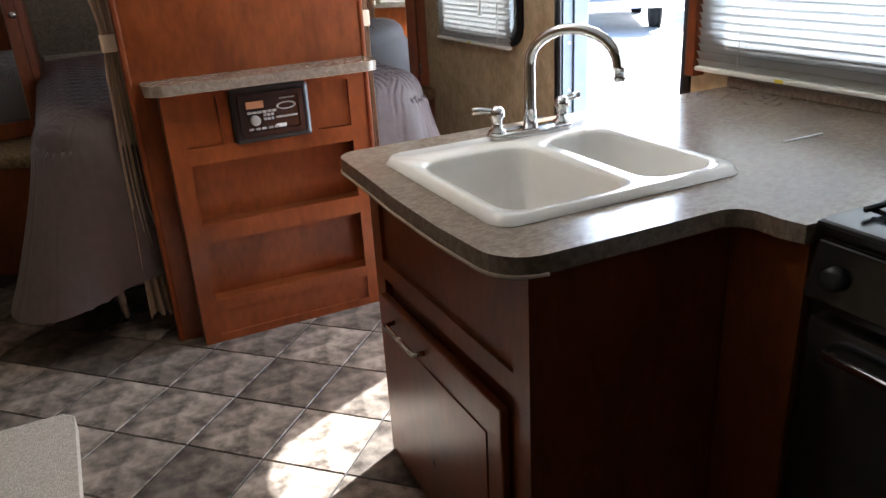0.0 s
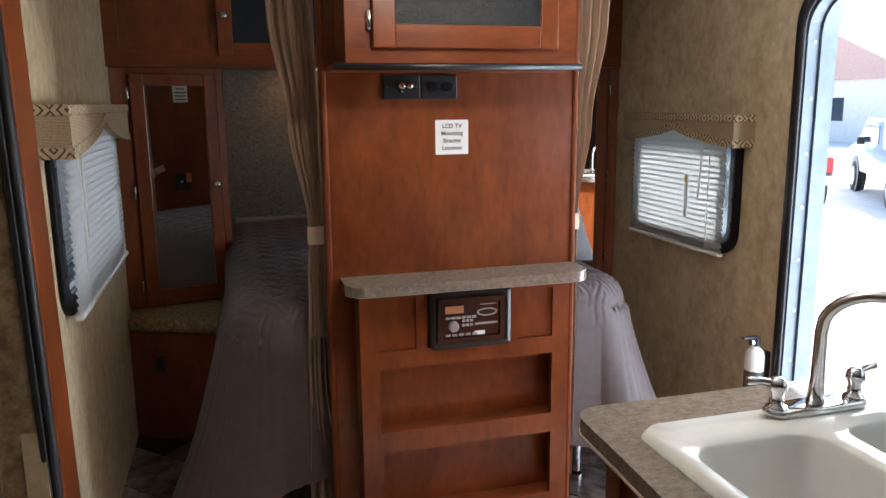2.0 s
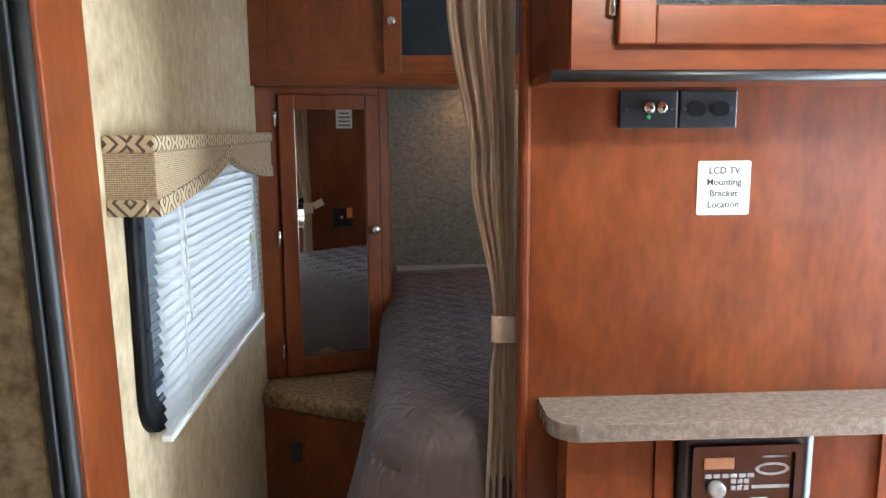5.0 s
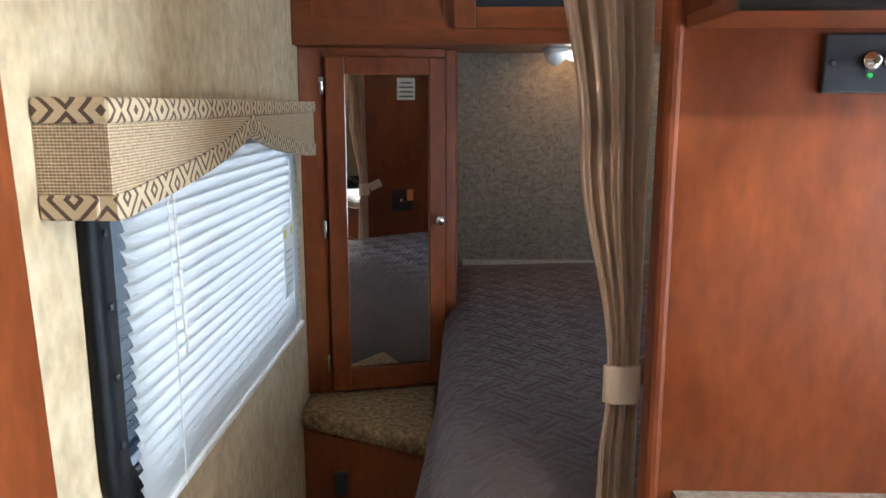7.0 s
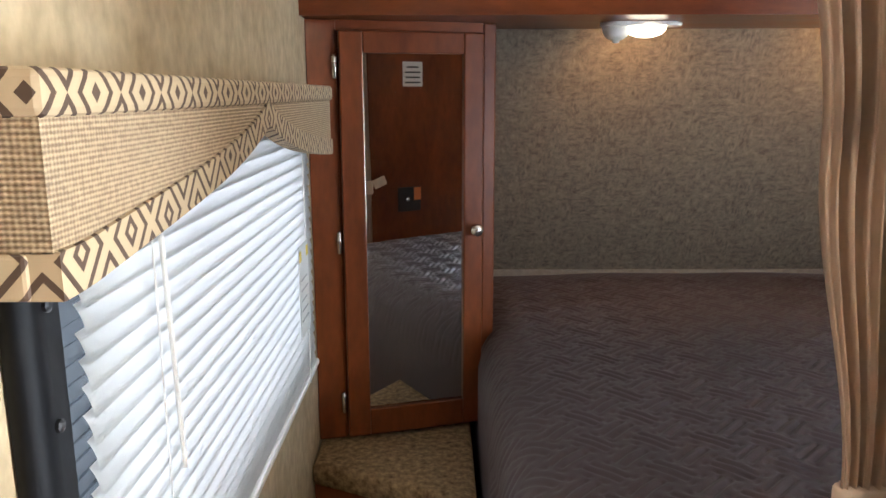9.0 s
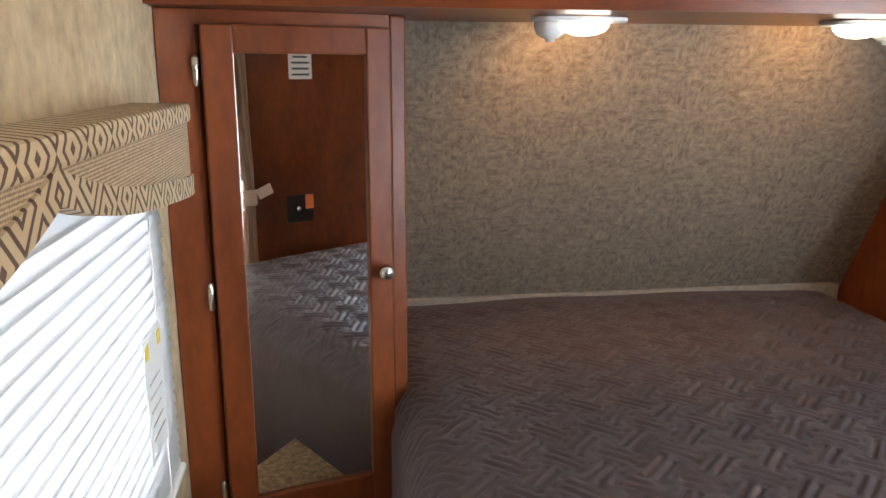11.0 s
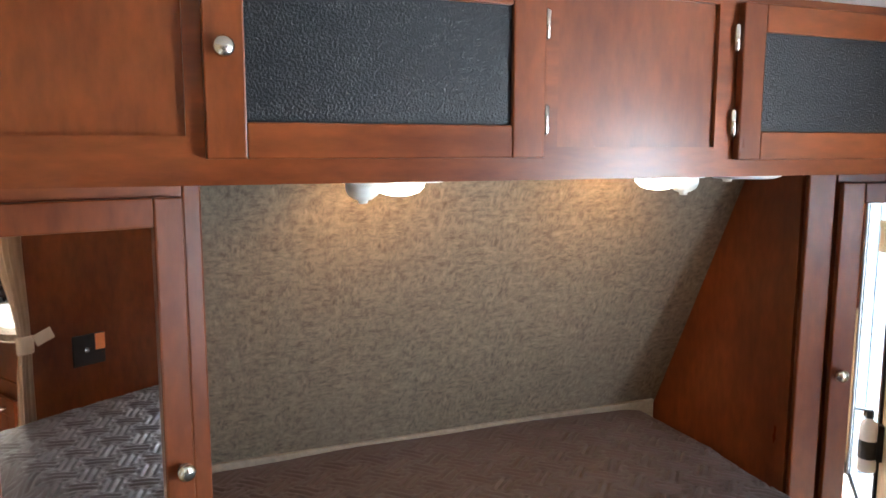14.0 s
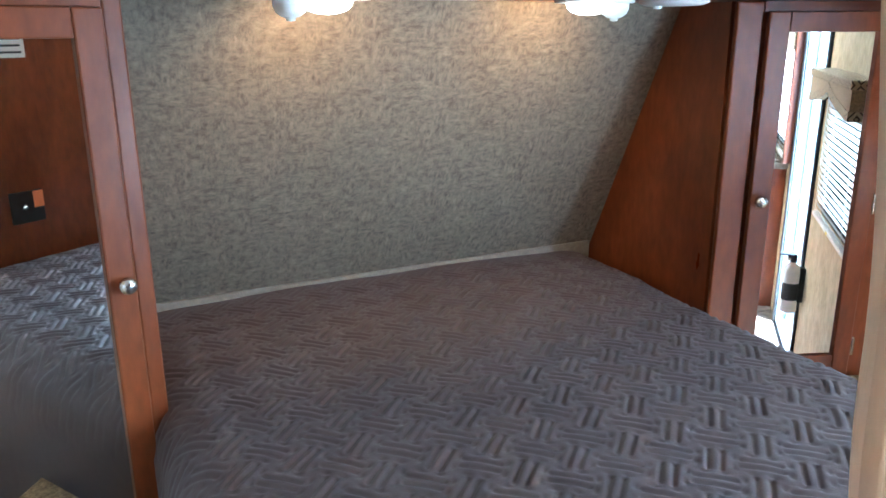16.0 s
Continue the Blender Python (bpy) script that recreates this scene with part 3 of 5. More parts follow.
part("inner_trim", ring(rounded(-0.028, ln + 0.028, 0.0, z1 + 0.028, 0.14, 6, (0, 0, 1, 1)), rounded(0.008, ln - 0.008, 0.001, z1 - 0.008, 0.12, 6, (0, 0, 1, 1)), -0.014, -0.001, "x"), M_BLACK, ent, "black inner trim", True)
for k in range(9):
    part("rivet", lathe([(0.006, 0), (0.005, 0.003), (0.001, 0.004)], pose(0.03, ln - 0.0125, 0.15 + 0.19 * k, 90), 8), M_WHITE, ent)
swing = pose(0.120, ln + 0.01, 0, 0, 0, 62)
leaf = part("door_leaf", turned(box(0.0, 0.66, -0.018, 0.018, 0.02, z1 - 0.01, 0.01), swing), M_ALU, ent, "door leaf swung open outwards")
part("leaf_window", turned(box(0.16, 0.50, -0.0195, 0.0195, 1.05, 1.55, 0.004), swing), M_DARKGLASS, leaf)
part("hinge", box(0.050, 0.092, ln - 0.016, ln + 0.012, 0.5, 0.58, 0.003), M_WHITE, ent)
part("hinge", box(0.050, 0.092, ln - 0.016, ln + 0.012, 1.3, 1.38, 0.003), M_WHITE, ent)
part("door_sill", box(0.0, 0.11, 0.0, ln, 0.0, 0.018, 0.004), M_ALU, ent)
structure("trim_door_post", box(XR - 0.05, XR - 0.001, 1.95, 1.99, 0.88, CEIL - 0.002, 0.004), M_WOOD, "cherry wood post between door and kitchen window", "trim")


# ---- cabinet pieces ----
def knob(at, way, parent, mat=M_NICKEL):
    """Round pull; way is the Euler turn that lays its axis outwards."""
    m = pose(*at, *way)
    return part("knob", lathe([(0.007, 0), (0.0065, 0.010), (0.009, 0.014), (0.0155, 0.011), (0.0165, 0.023), (0.012, 0.028), (0.002, 0.0295)], m, 20), mat, parent, "brushed nickel knob", True)


def hinge_pin(x, y, z, parent, mat=M_NICKEL):
    return part("hinge", tube([(x, y, z - 0.028), (x, y, z - 0.024), (x, y, z + 0.024), (x, y, z + 0.028)], [0.003, 0.007, 0.007, 0.003], 10), mat, parent, "polished metal hinge", True)


def framed_door(parent, x0, x1, z0, z1, y, gx0, gx1, gz0, gz1, insert, insert_label, thick=0.02):
    """A door of two stiles, two rails and an insert, its back on the plane y, facing -y."""
    d = thing("door")
    d.parent = parent
    f, b = y - thick, y - 0.001
    for a, c in ((x0, gx0), (gx1, x1)):
        part("stile", box(a, c, f, b, z0, z1, 0.003), M_WOOD, d)
    for a, c in ((z0, gz0), (gz1, z1)):
        part("rail", box(gx0, gx1, f, b, a, c, 0.003), M_WOOD_X, d)
    part("insert", box(gx0 - 0.004, gx1 + 0.004, y - thick + 0.009, y - thick + 0.013, gz0 - 0.004, gz1 + 0.004), insert, d, insert_label)
    return d


def face_frame(parent, x0, x1, z0, z1, y, panels, thick=0.011):
    """Face board with recessed flat panels (x0, x1, z0, z1) in order of x."""
    bm = bmesh.new()
    x = x0
    for a, b, c, d in panels:
        box(x, a, y, y + thick, z0, z1, bm=bm)
        box(a, b, y, y + thick, z0, c, bm=bm)
        if d < z1:
            box(a, b, y, y + thick, d, z1, bm=bm)
        x = b
    box(x, x1, y, y + thick, z0, z1, bm=bm)
    part("face_frame", bm, M_WOOD_X, parent)
    for a, b, c, d in panels:
        part("recessed_panel", box(a - 0.004, b + 0.004, y + 0.009, y + 0.014, c - 0.004, d + 0.004), M_WOOD, parent)


# ---- overhead cabinet above the bed ----
OY, OZ = 4.02, 1.645
oc = thing("overhead_cabinet", (0, 0, 0), "long cherry wood overhead cabinet with black embossed door inserts", "cabinet")
top = CEIL - 0.001
face_frame(oc, XL + 0.001, XR - 0.001, OZ, top, OY, [(-0.325, 0.048, 1.722, 1.99), (0.150, 0.59, 1.75, 1.98), (0.705, 1.075, 1.706, 1.99), (1.19, 1.58, 1.75, 1.98), (1.67, 1.93, 1.695, 1.99)])
part("bottom_board", box(XL + 0.001, XR - 0.001, OY + 0.019, SL(OZ) - 0.005, OZ + 0.0005, OZ + 0.015), M_WOOD_X, oc)
d1 = framed_door(oc, 0.076, 0.668, 1.686, 2.002, OY, 0.138, 0.602, 1.744, 1.952, M_INSERT, "black embossed insert")
knob((0.104, OY - 0.020, 1.855), (90, 0, 0), d1)
d2 = framed_door(oc, 1.122, 1.640, 1.680, 1.995, OY, 1.180, 1.590, 1.738, 1.938, M_INSERT, "black embossed insert")
knob((1.616, OY - 0.020, 1.815), (90, 0, 0), d2)
for x in (0.675, 1.115):
    for z in (1.755, 1.925):
        hinge_pin(x, OY - 0.008, z, oc, M_NICKEL)


def puck_lamp(x, y, side, label):
    """Under-cabinet reading lamp: base plate, lit lens and a swivel ball; side is the ball's side."""
    lamp = thing("reading_lamp", (x, y, OZ), label, "lamp", "reading lamps under the cabinet")
    part("base_plate", slab(rounded(-0.10, 0.105, -0.045, 0.045, 0.04), -0.010, -0.0005, bevel=0.003), M_WHITE, lamp)
    m = pose(0.015 * -side, 0, -0.010, 180)
    part("lens", lathe([(0.052, 0), (0.050, 0.010), (0.040, 0.020), (0.022, 0.026), (0.002, 0.028)], m, 28), M_LENS, lamp, "lit warm lens", True)
    part("swivel_ball", lathe([(0.034, 0), (0.034, 0.012), (0.029, 0.024), (0.018, 0.032), (0.010, 0.034), (0.009, 0.040), (0.002, 0.041)], pose(0.060 * side, 0.0, -0.010, 180), 24), M_WHITE, lamp, "white swivel housing", True)
    bulb = new("lamp_glow", bpy.data.lights.new("lamp_glow", "SPOT"))
    bulb.data.energy, bulb.data.color, bulb.data.shadow_soft_size = 0.26, (1, 0.50, 0.17), 0.025
    bulb.data.spot_size, bulb.data.spot_blend = radians(155), 0.7
    eye = Vector((x - 0.015 * side, y + 0.035, OZ - 0.050))
    bulb.matrix_world = look(eye, eye + Vector((-0.14 * side, 0.60, -0.40)))


puck_lamp(0.445, 4.215, -1, "white reading lamp with a lit warm lens under the cabinet")
puck_lamp(1.105, 4.215, 1, "white reading lamp with a lit warm lens under the cabinet")
disc = thing("vent_disc", (1.345, 4.215, OZ), "flat white round cover under the overhead cabinet", "cover")
part("rim", lathe([(0.085, -0.0005), (0.085, -0.008), (0.070, -0.014), (0.002, -0.015)], None, 32), M_WHITE, disc, "", True)
part("switch_nub", lathe([(0.012, -0.015), (0.010, -0.021), (0.002, -0.022)], pose(-0.05, 0, 0.0), 12), M_WHITE, disc)


# ---- wardrobes either side of the bed ----
def wardrobe(outer, inner, y_out, y_in, label):
    """Corner wardrobe with an angled mirrored door; outer and inner are its x at the wall and by the bed."""
    w = thing("wardrobe", (0, 0, 0), label, "wardrobe", "wardrobes beside the bed")
    side = 1 if inner > outer else -1
    zb, zt = 0.57, OZ - 0.001
    p_out, p_in = Vector((outer, y_out, 0)), Vector((inner, y_in, 0))
    run = (p_in - p_out)
    width = run.length
    ang = math.degrees(math.atan2(run.y, run.x)) if side > 0 else math.degrees(math.atan2(-run.y, -run.x))
    base = pose(*(p_out if side > 0 else p_in), 0, 0, ang)      # local x runs along the face, -y is the room
    a, b = (0.0, width)
    hw = 0.072 if side > 0 else 0.050                                                  # stile by the wall
    iw = 0.036 if side > 0 else 0.075                                                  # stile by the bed
    left, right = (hw, b - iw) if side > 0 else (iw, b - hw)
    # the frame is shortened a little above the bed
    part("side_panel", slab([(y_in + 0.02, 0.30), (SL(0.30) - 0.004, 0.30), (SL(zt) - 0.004, zt), (y_in + 0.02, zt)], min(inner, inner - 0.02 * side), max(inner, inner - 0.02 * side), "x"), M_WOOD, w)
    part("stile_wall", turned(box(0 if side > 0 else right, left if side > 0 else b, 0, 0.02, zb, zt, 0.002), base), M_WOOD, w)
    part("stile_bed", turned(box(right if side > 0 else 0, b if side > 0 else left, 0, 0.02, 0.30, zt, 0.005), base), M_WOOD, w)
    part("top_rail", turned(box(left, right, 0.001, 0.02, zt - 0.028, zt), base), M_WOOD_X, w)
    part("back_fill", turned(box(left, right, 0.012, 0.02, zb, zt - 0.028), base), M_WOOD, w)
    d = part("door", turned(frame_door_ring(left + 0.004, right - 0.004, zb + 0.006, zt - 0.026), base), M_WOOD, w)
    part("mirror", turned(box(left + 0.062, right - 0.056, -0.008, -0.004, zb + 0.082, zt - 0.078), base), M_MIRROR, d, "clear mirror glass")
    kx = right - 0.026 if side > 0 else left + 0.026
    part("knob", lathe([(0.007, 0), (0.0065, 0.010), (0.009, 0.014), (0.0155, 0.011), (0.0165, 0.023), (0.012, 0.028), (0.002, 0.0295)], base @ pose(kx, -0.02, 1.12, 90), 20), M_NICKEL, d, "brushed nickel knob", True)
    hx = left - 0.006 if side > 0 else right + 0.006
    for z in (zb + 0.10, 1.10, zt - 0.11):
        part("hinge", tube([tuple(base @ Vector((hx, -0.006, z + dz))) for dz in (-0.03, -0.026, 0.026, 0.03)], [0.003, 0.007, 0.007, 0.003], 10), M_NICKEL, w, "polished metal hinge", True)
    return w


def frame_door_ring(x0, x1, z0, z1):
    bm = bmesh.new()
    box(x0, x0 + 0.058, -0.02, -0.001, z0, z1, 0.004, bm)
    box(x1 - 0.052, x1, -0.02, -0.001, z0, z1, 0.004, bm)
    box(x0 + 0.058, x1 - 0.052, -0.0195, -0.001, z0, z0 + 0.072, 0.003, bm)
    box(x0 + 0.058, x1 - 0.052, -0.0195, -0.001, z1 - 0.052, z1, 0.003, bm)
    return bm


wardrobe(XL + 0.002, 0.082, 4.085, 4.215, "cherry wood corner wardrobe with a tall mirrored door")
wardrobe(XR - 0.002, 1.560, 4.035, 4.215, "cherry wood corner wardrobe with a tall mirrored door")


def pedestal(outer, inner, label):
    s = 1 if inner > outer else -1
    p = thing("bedside_pedestal", (0, 0, 0), label, "nightstand", "bedside pedestals")
    ol = [(outer + 0.002 * s, 4.35), (outer + 0.002 * s, 3.985), (inner, 3.79), (inner, 4.35)]
    part("body", slab(ol, 0.0, 0.50, "z"), M_WOOD, p)
    grown = [(outer + 0.002 * s, 4.35), (outer + 0.002 * s, 3.968), (inner, 3.772), (inner, 4.35)]
    part("carpet_top", slab(grown, 0.501, 0.565, "z", bevel=0.014), M_CARPET, p, "tan loop carpet top", True)
    part("switch_plate", box(outer + 0.13 * s - 0.02, outer + 0.13 * s + 0.02, 3.885, 3.902, 0.33, 0.40, 0.003), M_BLACK, p, "black outlet plate")
    return p


pedestal(XL, 0.02, "cherry wood bedside pedestal with a carpeted top")
pedestal(XR, 1.545, "cherry wood bedside pedestal with a carpeted top")

# ---- bed ----
BX0, BX1, BY0, BY1, BZ = 0.045, 1.515, 2.90, 4.775, 0.845
bed = thing("bed", (0, 0, 0), "queen bed under a dark brown quilted spread", "bed")


def quilt(u, v):
    """Relief of the quilting: a diagonal basket weave of stitched double seams with corner notches."""
    c = 0.076
    u, v = u + 0.004 * noise.noise((u * 9, v * 9, 2)), v + 0.004 * noise.noise((u * 9, v * 9, 7))
    a, b = (u + v) * 0.7071 / c, (u - v) * 0.7071 / c
    i, j = math.floor(a), math.floor(b)
    p, q = a - i - 0.5, b - j - 0.5
    if (i + j) % 2:
        p, q = q, p
    h = 0.5 * math.cos(math.pi * p) * math.cos(math.pi * q)
    ends = 1 / (1 + math.exp((abs(p) - 0.50) * 40))
    for k in (-0.14, 0.14):
        h -= 1.25 * ends * math.exp(-((q - k) / 0.060) ** 2)
    for k in (-0.40, 0.40):
        h -= 0.9 * math.exp(-(((abs(p) - 0.22) / 0.12) ** 2)) * math.exp(-((q - k) / 0.07) ** 2)
    return 0.0043 * h + 0.0022 * noise.noise((u * 18, v * 18, 5))


def spread_mesh():
    xs = np.linspace(0, 1, 450)
    ys = np.linspace(0, 1, 570)
    r = 0.11
    verts, faces = [], []
    for j, fy in enumerate(ys):
        y = BY0 + fy * (BY1 - BY0)
        for i, fx in enumerate(xs):
            x = BX0 + fx * (BX1 - BX0)
            e = min(x - BX0, BX1 - x)
            ef = y - BY0
            z = BZ
            corner_at = math.hypot(0.16 - e, 0.16 - ef) if e < 0.16 and ef < 0.16 else 0.0
            for q in ((max(0, 0.16 - corner_at),) if corner_at else (e, ef)):
                if q < r:
                    z -= (r - math.sqrt(max(0, r * r - (r - q) ** 2))) * (1 - 0.75 * min(1, max(0, (y - 4.1) / 0.35)))
            z += quilt(x, y) * min(1, (BY1 - y) / 0.10) + 0.006 * noise.noise((x * 3, y * 3, 0)) + 0.012 * math.sin(math.pi * fx)
            # corners of the foot are rounded off in plan
            cx = x
            if ef < 0.16 and e < 0.16:
                d = math.hypot(0.16 - e, 0.16 - ef)
                if d > 0.16:
                    k = 0.16 / d
                    ne, nf = 0.16 - (0.16 - e) * k, 0.16 - (0.16 - ef) * k
                    cx = BX0 + ne if x - BX0 < BX1 - x else BX1 - ne
                    verts.append((cx, BY0 + nf, z))
                    continue
            verts.append((cx, y, z))
    nx = len(xs)
    for j in range(len(ys) - 1):
        for i in range(nx - 1):
            a = j * nx + i
            faces.append((a, a + 1, a + nx + 1, a + nx))
    # hanging sides: left, foot, right
    edge = [j * nx for j in range(len(ys) - 1, -1, -1)] + list(range(1, nx)) + [j * nx + nx - 1 for j in range(1, len(ys))]
    prev = edge
    levels = 16
    for k in range(1, levels + 1):
        f = k / levels
        cur = []
        for q, a in enumerate(edge):
            x, y, z = verts[a]
            out = Vector((0, 0))
            if x - BX0 < 0.165:
                out.x -= 1 - max(0, x - BX0) / 0.165
            if BX1 - x < 0.165:
                out.x += 1 - max(0, BX1 - x) / 0.165
            if y - BY0 < 0.165:
                out.y -= 1 - max(0, y - BY0) / 0.165
            if out.length > 0:
                out.normalize()
            corner = math.exp(-(((min(x - BX0, BX1 - x)) / 0.12) ** 2)) * math.exp(-(((y - BY0) / 0.25) ** 2))
            flare = 0.010 + (0.130 * abs(out.x) + 0.022 * abs(out.y)) * f + corner * 0.08 * f * f
            wave = f * (0.004 + 0.010 * abs(out.x)) * math.sin(q * 0.014 + 1.3 * math.sin(q * 0.0063)) + 0.004 * noise.noise((q * 0.008, f * 2, 3))
            drop = (BZ - 0.05 - 0.27 + 0.03 * math.sin(q * 0.026)) * f
            calm = min(1, max(0, (y - 3.35) / 0.4))
            calm = calm * calm * (3 - 2 * calm)
            flare, wave = flare + (0.006 - flare) * calm, wave * (1 - calm)
            p = Vector((x, y)) + out * (flare + wave)
            verts.append((p.x, p.y, min(z, BZ - 0.03) - drop if k > 1 else z - 0.02))
            cur.append(len(verts) - 1)
        for q in range(len(edge) - 1):
            faces.append((prev[q], prev[q + 1], cur[q + 1], cur[q]))
        prev = cur
    me = bpy.data.meshes.new("bedspread")
    me.from_pydata(verts, [], faces)
    me.validate()
    bmx = bmesh.new()
    bmx.from_mesh(me)
    bpy.data.meshes.remove(me)
    return bmx


part("bedspread", spread_mesh(), M_SPREAD, bed, "dark brown quilted bedspread hanging over the sides", True)
part("base", box(BX0 + 0.12, BX1 - 0.12, BY0 + 0.14, BY1 - 0.1, 0.16, 0.70), M_TRIMDARK, bed)
for x, y in ((BX0 + 0.16, BY0 + 0.17), (BX1 - 0.16, BY0 + 0.17), (BX0 + 0.2, BY1 - 0.3), (BX1 - 0.2, BY1 - 0.3)):
    part("leg", lathe([(0.028, 0.0), (0.028, 0.02), (0.018, 0.03), (0.018, 0.17)], pose(x, y, 0), 12), M_CHROME, bed, "bare metal leg")


# ---- partition with entertainment unit ----
PX0, PX1 = 0.362, 1.197
structure("wall_partition", box(PX0 + 0.02, PX1 - 0.02, PANEL, PANEL + 0.035, 0.0, CEIL - 0.001), M_WOOD, "smooth cherry wood partition panel facing the room", "wall")
for a, b in ((PX0, PX0 + 0.02), (PX1 - 0.02, PX1)):
    structure("trim_partition_edge", box(a, b, PANEL - 0.006, PANEL + 0.042, 0.0, CEIL - 0.002, 0.007), M_WOOD_EDGE, "rounded cherry wood edge cap", "trim")

uc = thing("wall_cabinet", (0, 0, 0), "cherry wood wall cabinet with a black embossed door insert", "cabinet")
UY, UX0, UX1, UZ = 2.60, 0.413, 1.090, 1.588
part("body", box(UX0, UX1, UY + 0.019, PANEL - 0.001, UZ, CEIL - 0.002), M_WOOD, uc)
face_frame(uc, UX0, UX1, UZ, CEIL - 0.002, UY, [(0.548, 0.973, 1.697, 1.898)])
part("bottom_board", box(UX0 - 0.030, UX1 + 0.020, UY + 0.01, PANEL - 0.001, UZ - 0.018, UZ - 0.0005, 0.003), M_WOOD, uc)
part("bottom_bullnose", tube([(UX0 - 0.032, UY + 0.006, UZ - 0.009), (0.7, UY + 0.006, UZ - 0.009), (UX1 + 0.022, UY + 0.006, UZ - 0.009)], 0.0105, 12), M_BLACK, uc, "black bullnose edge", True)
dp = framed_door(uc, 0.486, 1.027, 1.628, 1.952, UY, 0.548, 0.973, 1.690, 1.898, M_INSERT, "black embossed insert")
knob((1.003, UY - 0.020, 1.795), (90, 0, 0), dp, M_CHROME)
for z in (1.70, 1.885):
    hinge_pin(0.478, UY - 0.008, z, uc)

shelf_unit = thing("entertainment_unit", (0, 0, 0), "cherry wood entertainment unit with open shelves below a ledge", "shelf unit")
SY, SX0, SX1 = 2.712, 0.445, 1.140
cells = [(0.500, 0.622, 0.714, 0.888), (0.662, 0.928, 0.722, 0.900), (0.958, 1.084, 0.728, 0.888)]


def unit_face():
    bm = bmesh.new()
    box(SX0, 0.505, SY, SY + 0.018, 0.0, 0.914, bm=bm)
    box(1.082, SX1, SY, SY + 0.018, 0.0, 0.914, bm=bm)
    box(0.505, 1.082, SY, SY + 0.018, 0.385, 0.452, bm=bm)
    box(0.505, 1.082, SY, SY + 0.018, 0.665, 0.722, bm=bm)
    box(0.505, 1.082, SY, SY + 0.018, 0.122, 0.165, bm=bm)
    box(0.505, 1.082, SY, SY + 0.018, 0.0, 0.030, bm=bm)
    box(0.505, 1.082, SY, SY + 0.018, 0.886, 0.914, bm=bm)
    box(0.622, 0.660, SY, SY + 0.018, 0.722, 0.886, bm=bm)
    box(0.930, 0.958, SY, SY + 0.018, 0.722, 0.886, bm=bm)
    return bm


part("face_frame", unit_face(), M_WOOD, shelf_unit)
part("side_panel", box(SX0, SX0 + 0.015, SY + 0.019, PANEL - 0.001, 0.0, 0.914), M_WOOD, shelf_unit)
part("side_panel", box(SX1 - 0.015, SX1, SY + 0.019, PANEL - 0.001, 0.0, 0.914), M_WOOD, shelf_unit)
part("back_panel", box(SX0 + 0.016, SX1 - 0.016, PANEL - 0.008, PANEL - 0.002, 0.02, 0.90), M_WOOD, shelf_unit)
for z in (0.160, 0.447):
    part("shelf", box(SX0 + 0.016, SX1 - 0.016, SY + 0.019, PANEL - 0.009, z - 0.012, z, 0.001), M_WOOD_X, shelf_unit)
for z in (0.668, 0.389):
    part("cell_top", box(SX0 + 0.016, SX1 - 0.016, SY + 0.019, PANEL - 0.009, z, z + 0.010), M_WOOD_X, shelf_unit)
for a, b, c, d in (cells[0], cells[2], (0.505, 1.082, 0.030, 0.122)):
    part("recessed_panel", box(a - 0.004, b + 0.004, SY + 0.009, SY + 0.014, c - 0.004, d + 0.004), M_WOOD, shelf_unit)
ledge_outline = rounded(0.402, 1.190, 2.645, PANEL - 0.001, 0.062, 10, (1, 1, 0, 0))
ledge = tagged(link_bm("ledge_top", slab(ledge_outline, 0.916, 0.948, "z", bevel=0.006), M_LAM, None, "", False), "speckled grey laminate ledge with rounded corners on the shelf unit", "countertop")
part("edge_band", slab(rounded(0.403, 1.189, 2.646, PANEL - 0.003, 0.062, 10, (1, 1, 0, 0)), 0.9145, 0.9185, "z"), M_LAMEDGE, ledge, "pale edge strip")

# radio set into the unit
radio = thing("car_stereo", (0.795, SY, 0.811), "black car stereo with a round knob set into the shelf unit", "radio")
part("bezel", frame_of(-0.108, 0.108, -0.068, 0.068, -0.022, -0.001, 0.024, 0.006, "y", 0.004), M_BLACK, radio, "glossy black surround", True)
part("inner_bezel", frame_of(-0.094, 0.094, -0.056, 0.056, -0.030, -0.005, 0.016, 0.004, "y", 0.003), M_STOVE, radio)
part("face_plate", box(-0.098, 0.098, -0.022, -0.002, -0.060, 0.060, 0.003), M_STOVE, radio)
part("display", box(-0.085, -0.025, -0.0245, -0.0222, 0.022, 0.046, 0.001), M_DISPLAY, radio, "amber display window")
part("volume_knob", lathe([(0.017, 0), (0.017, 0.012), (0.014, 0.016), (0.002, 0.011)], pose(-0.060, -0.022, -0.018, 90), 24), M_SILVERPRINT, radio, "round silver volume knob", True)
for k in range(6):
    part("button", box(-0.083 + k * 0.017, -0.069 + k * 0.017, -0.0255, -0.0222, 0.004, 0.012, 0.001), M_SILVERPRINT, radio)
for r in range(2):
    for k in range(3):
        part("button", box(-0.030 + k * 0.013, -0.020 + k * 0.013, -0.0255, -0.0222, -0.022 + r * 0.014, -0.013 + r * 0.014, 0.001), M_SILVERPRINT, radio)
for k in range(5):
    part("button", box(-0.085 + k * 0.022, -0.068 + k * 0.022, -0.0255, -0.0222, -0.052, -0.044, 0.001), M_SILVERPRINT, radio)
part("tray_line", box(0.012, 0.088, -0.0245, -0.0222, -0.020, -0.013, 0.001), M_SILVERPRINT, radio, "silver disc slot")
part("tray_line", box(0.030, 0.085, -0.0245, -0.0222, 0.044, 0.048, 0.001), M_SILVERPRINT, radio)
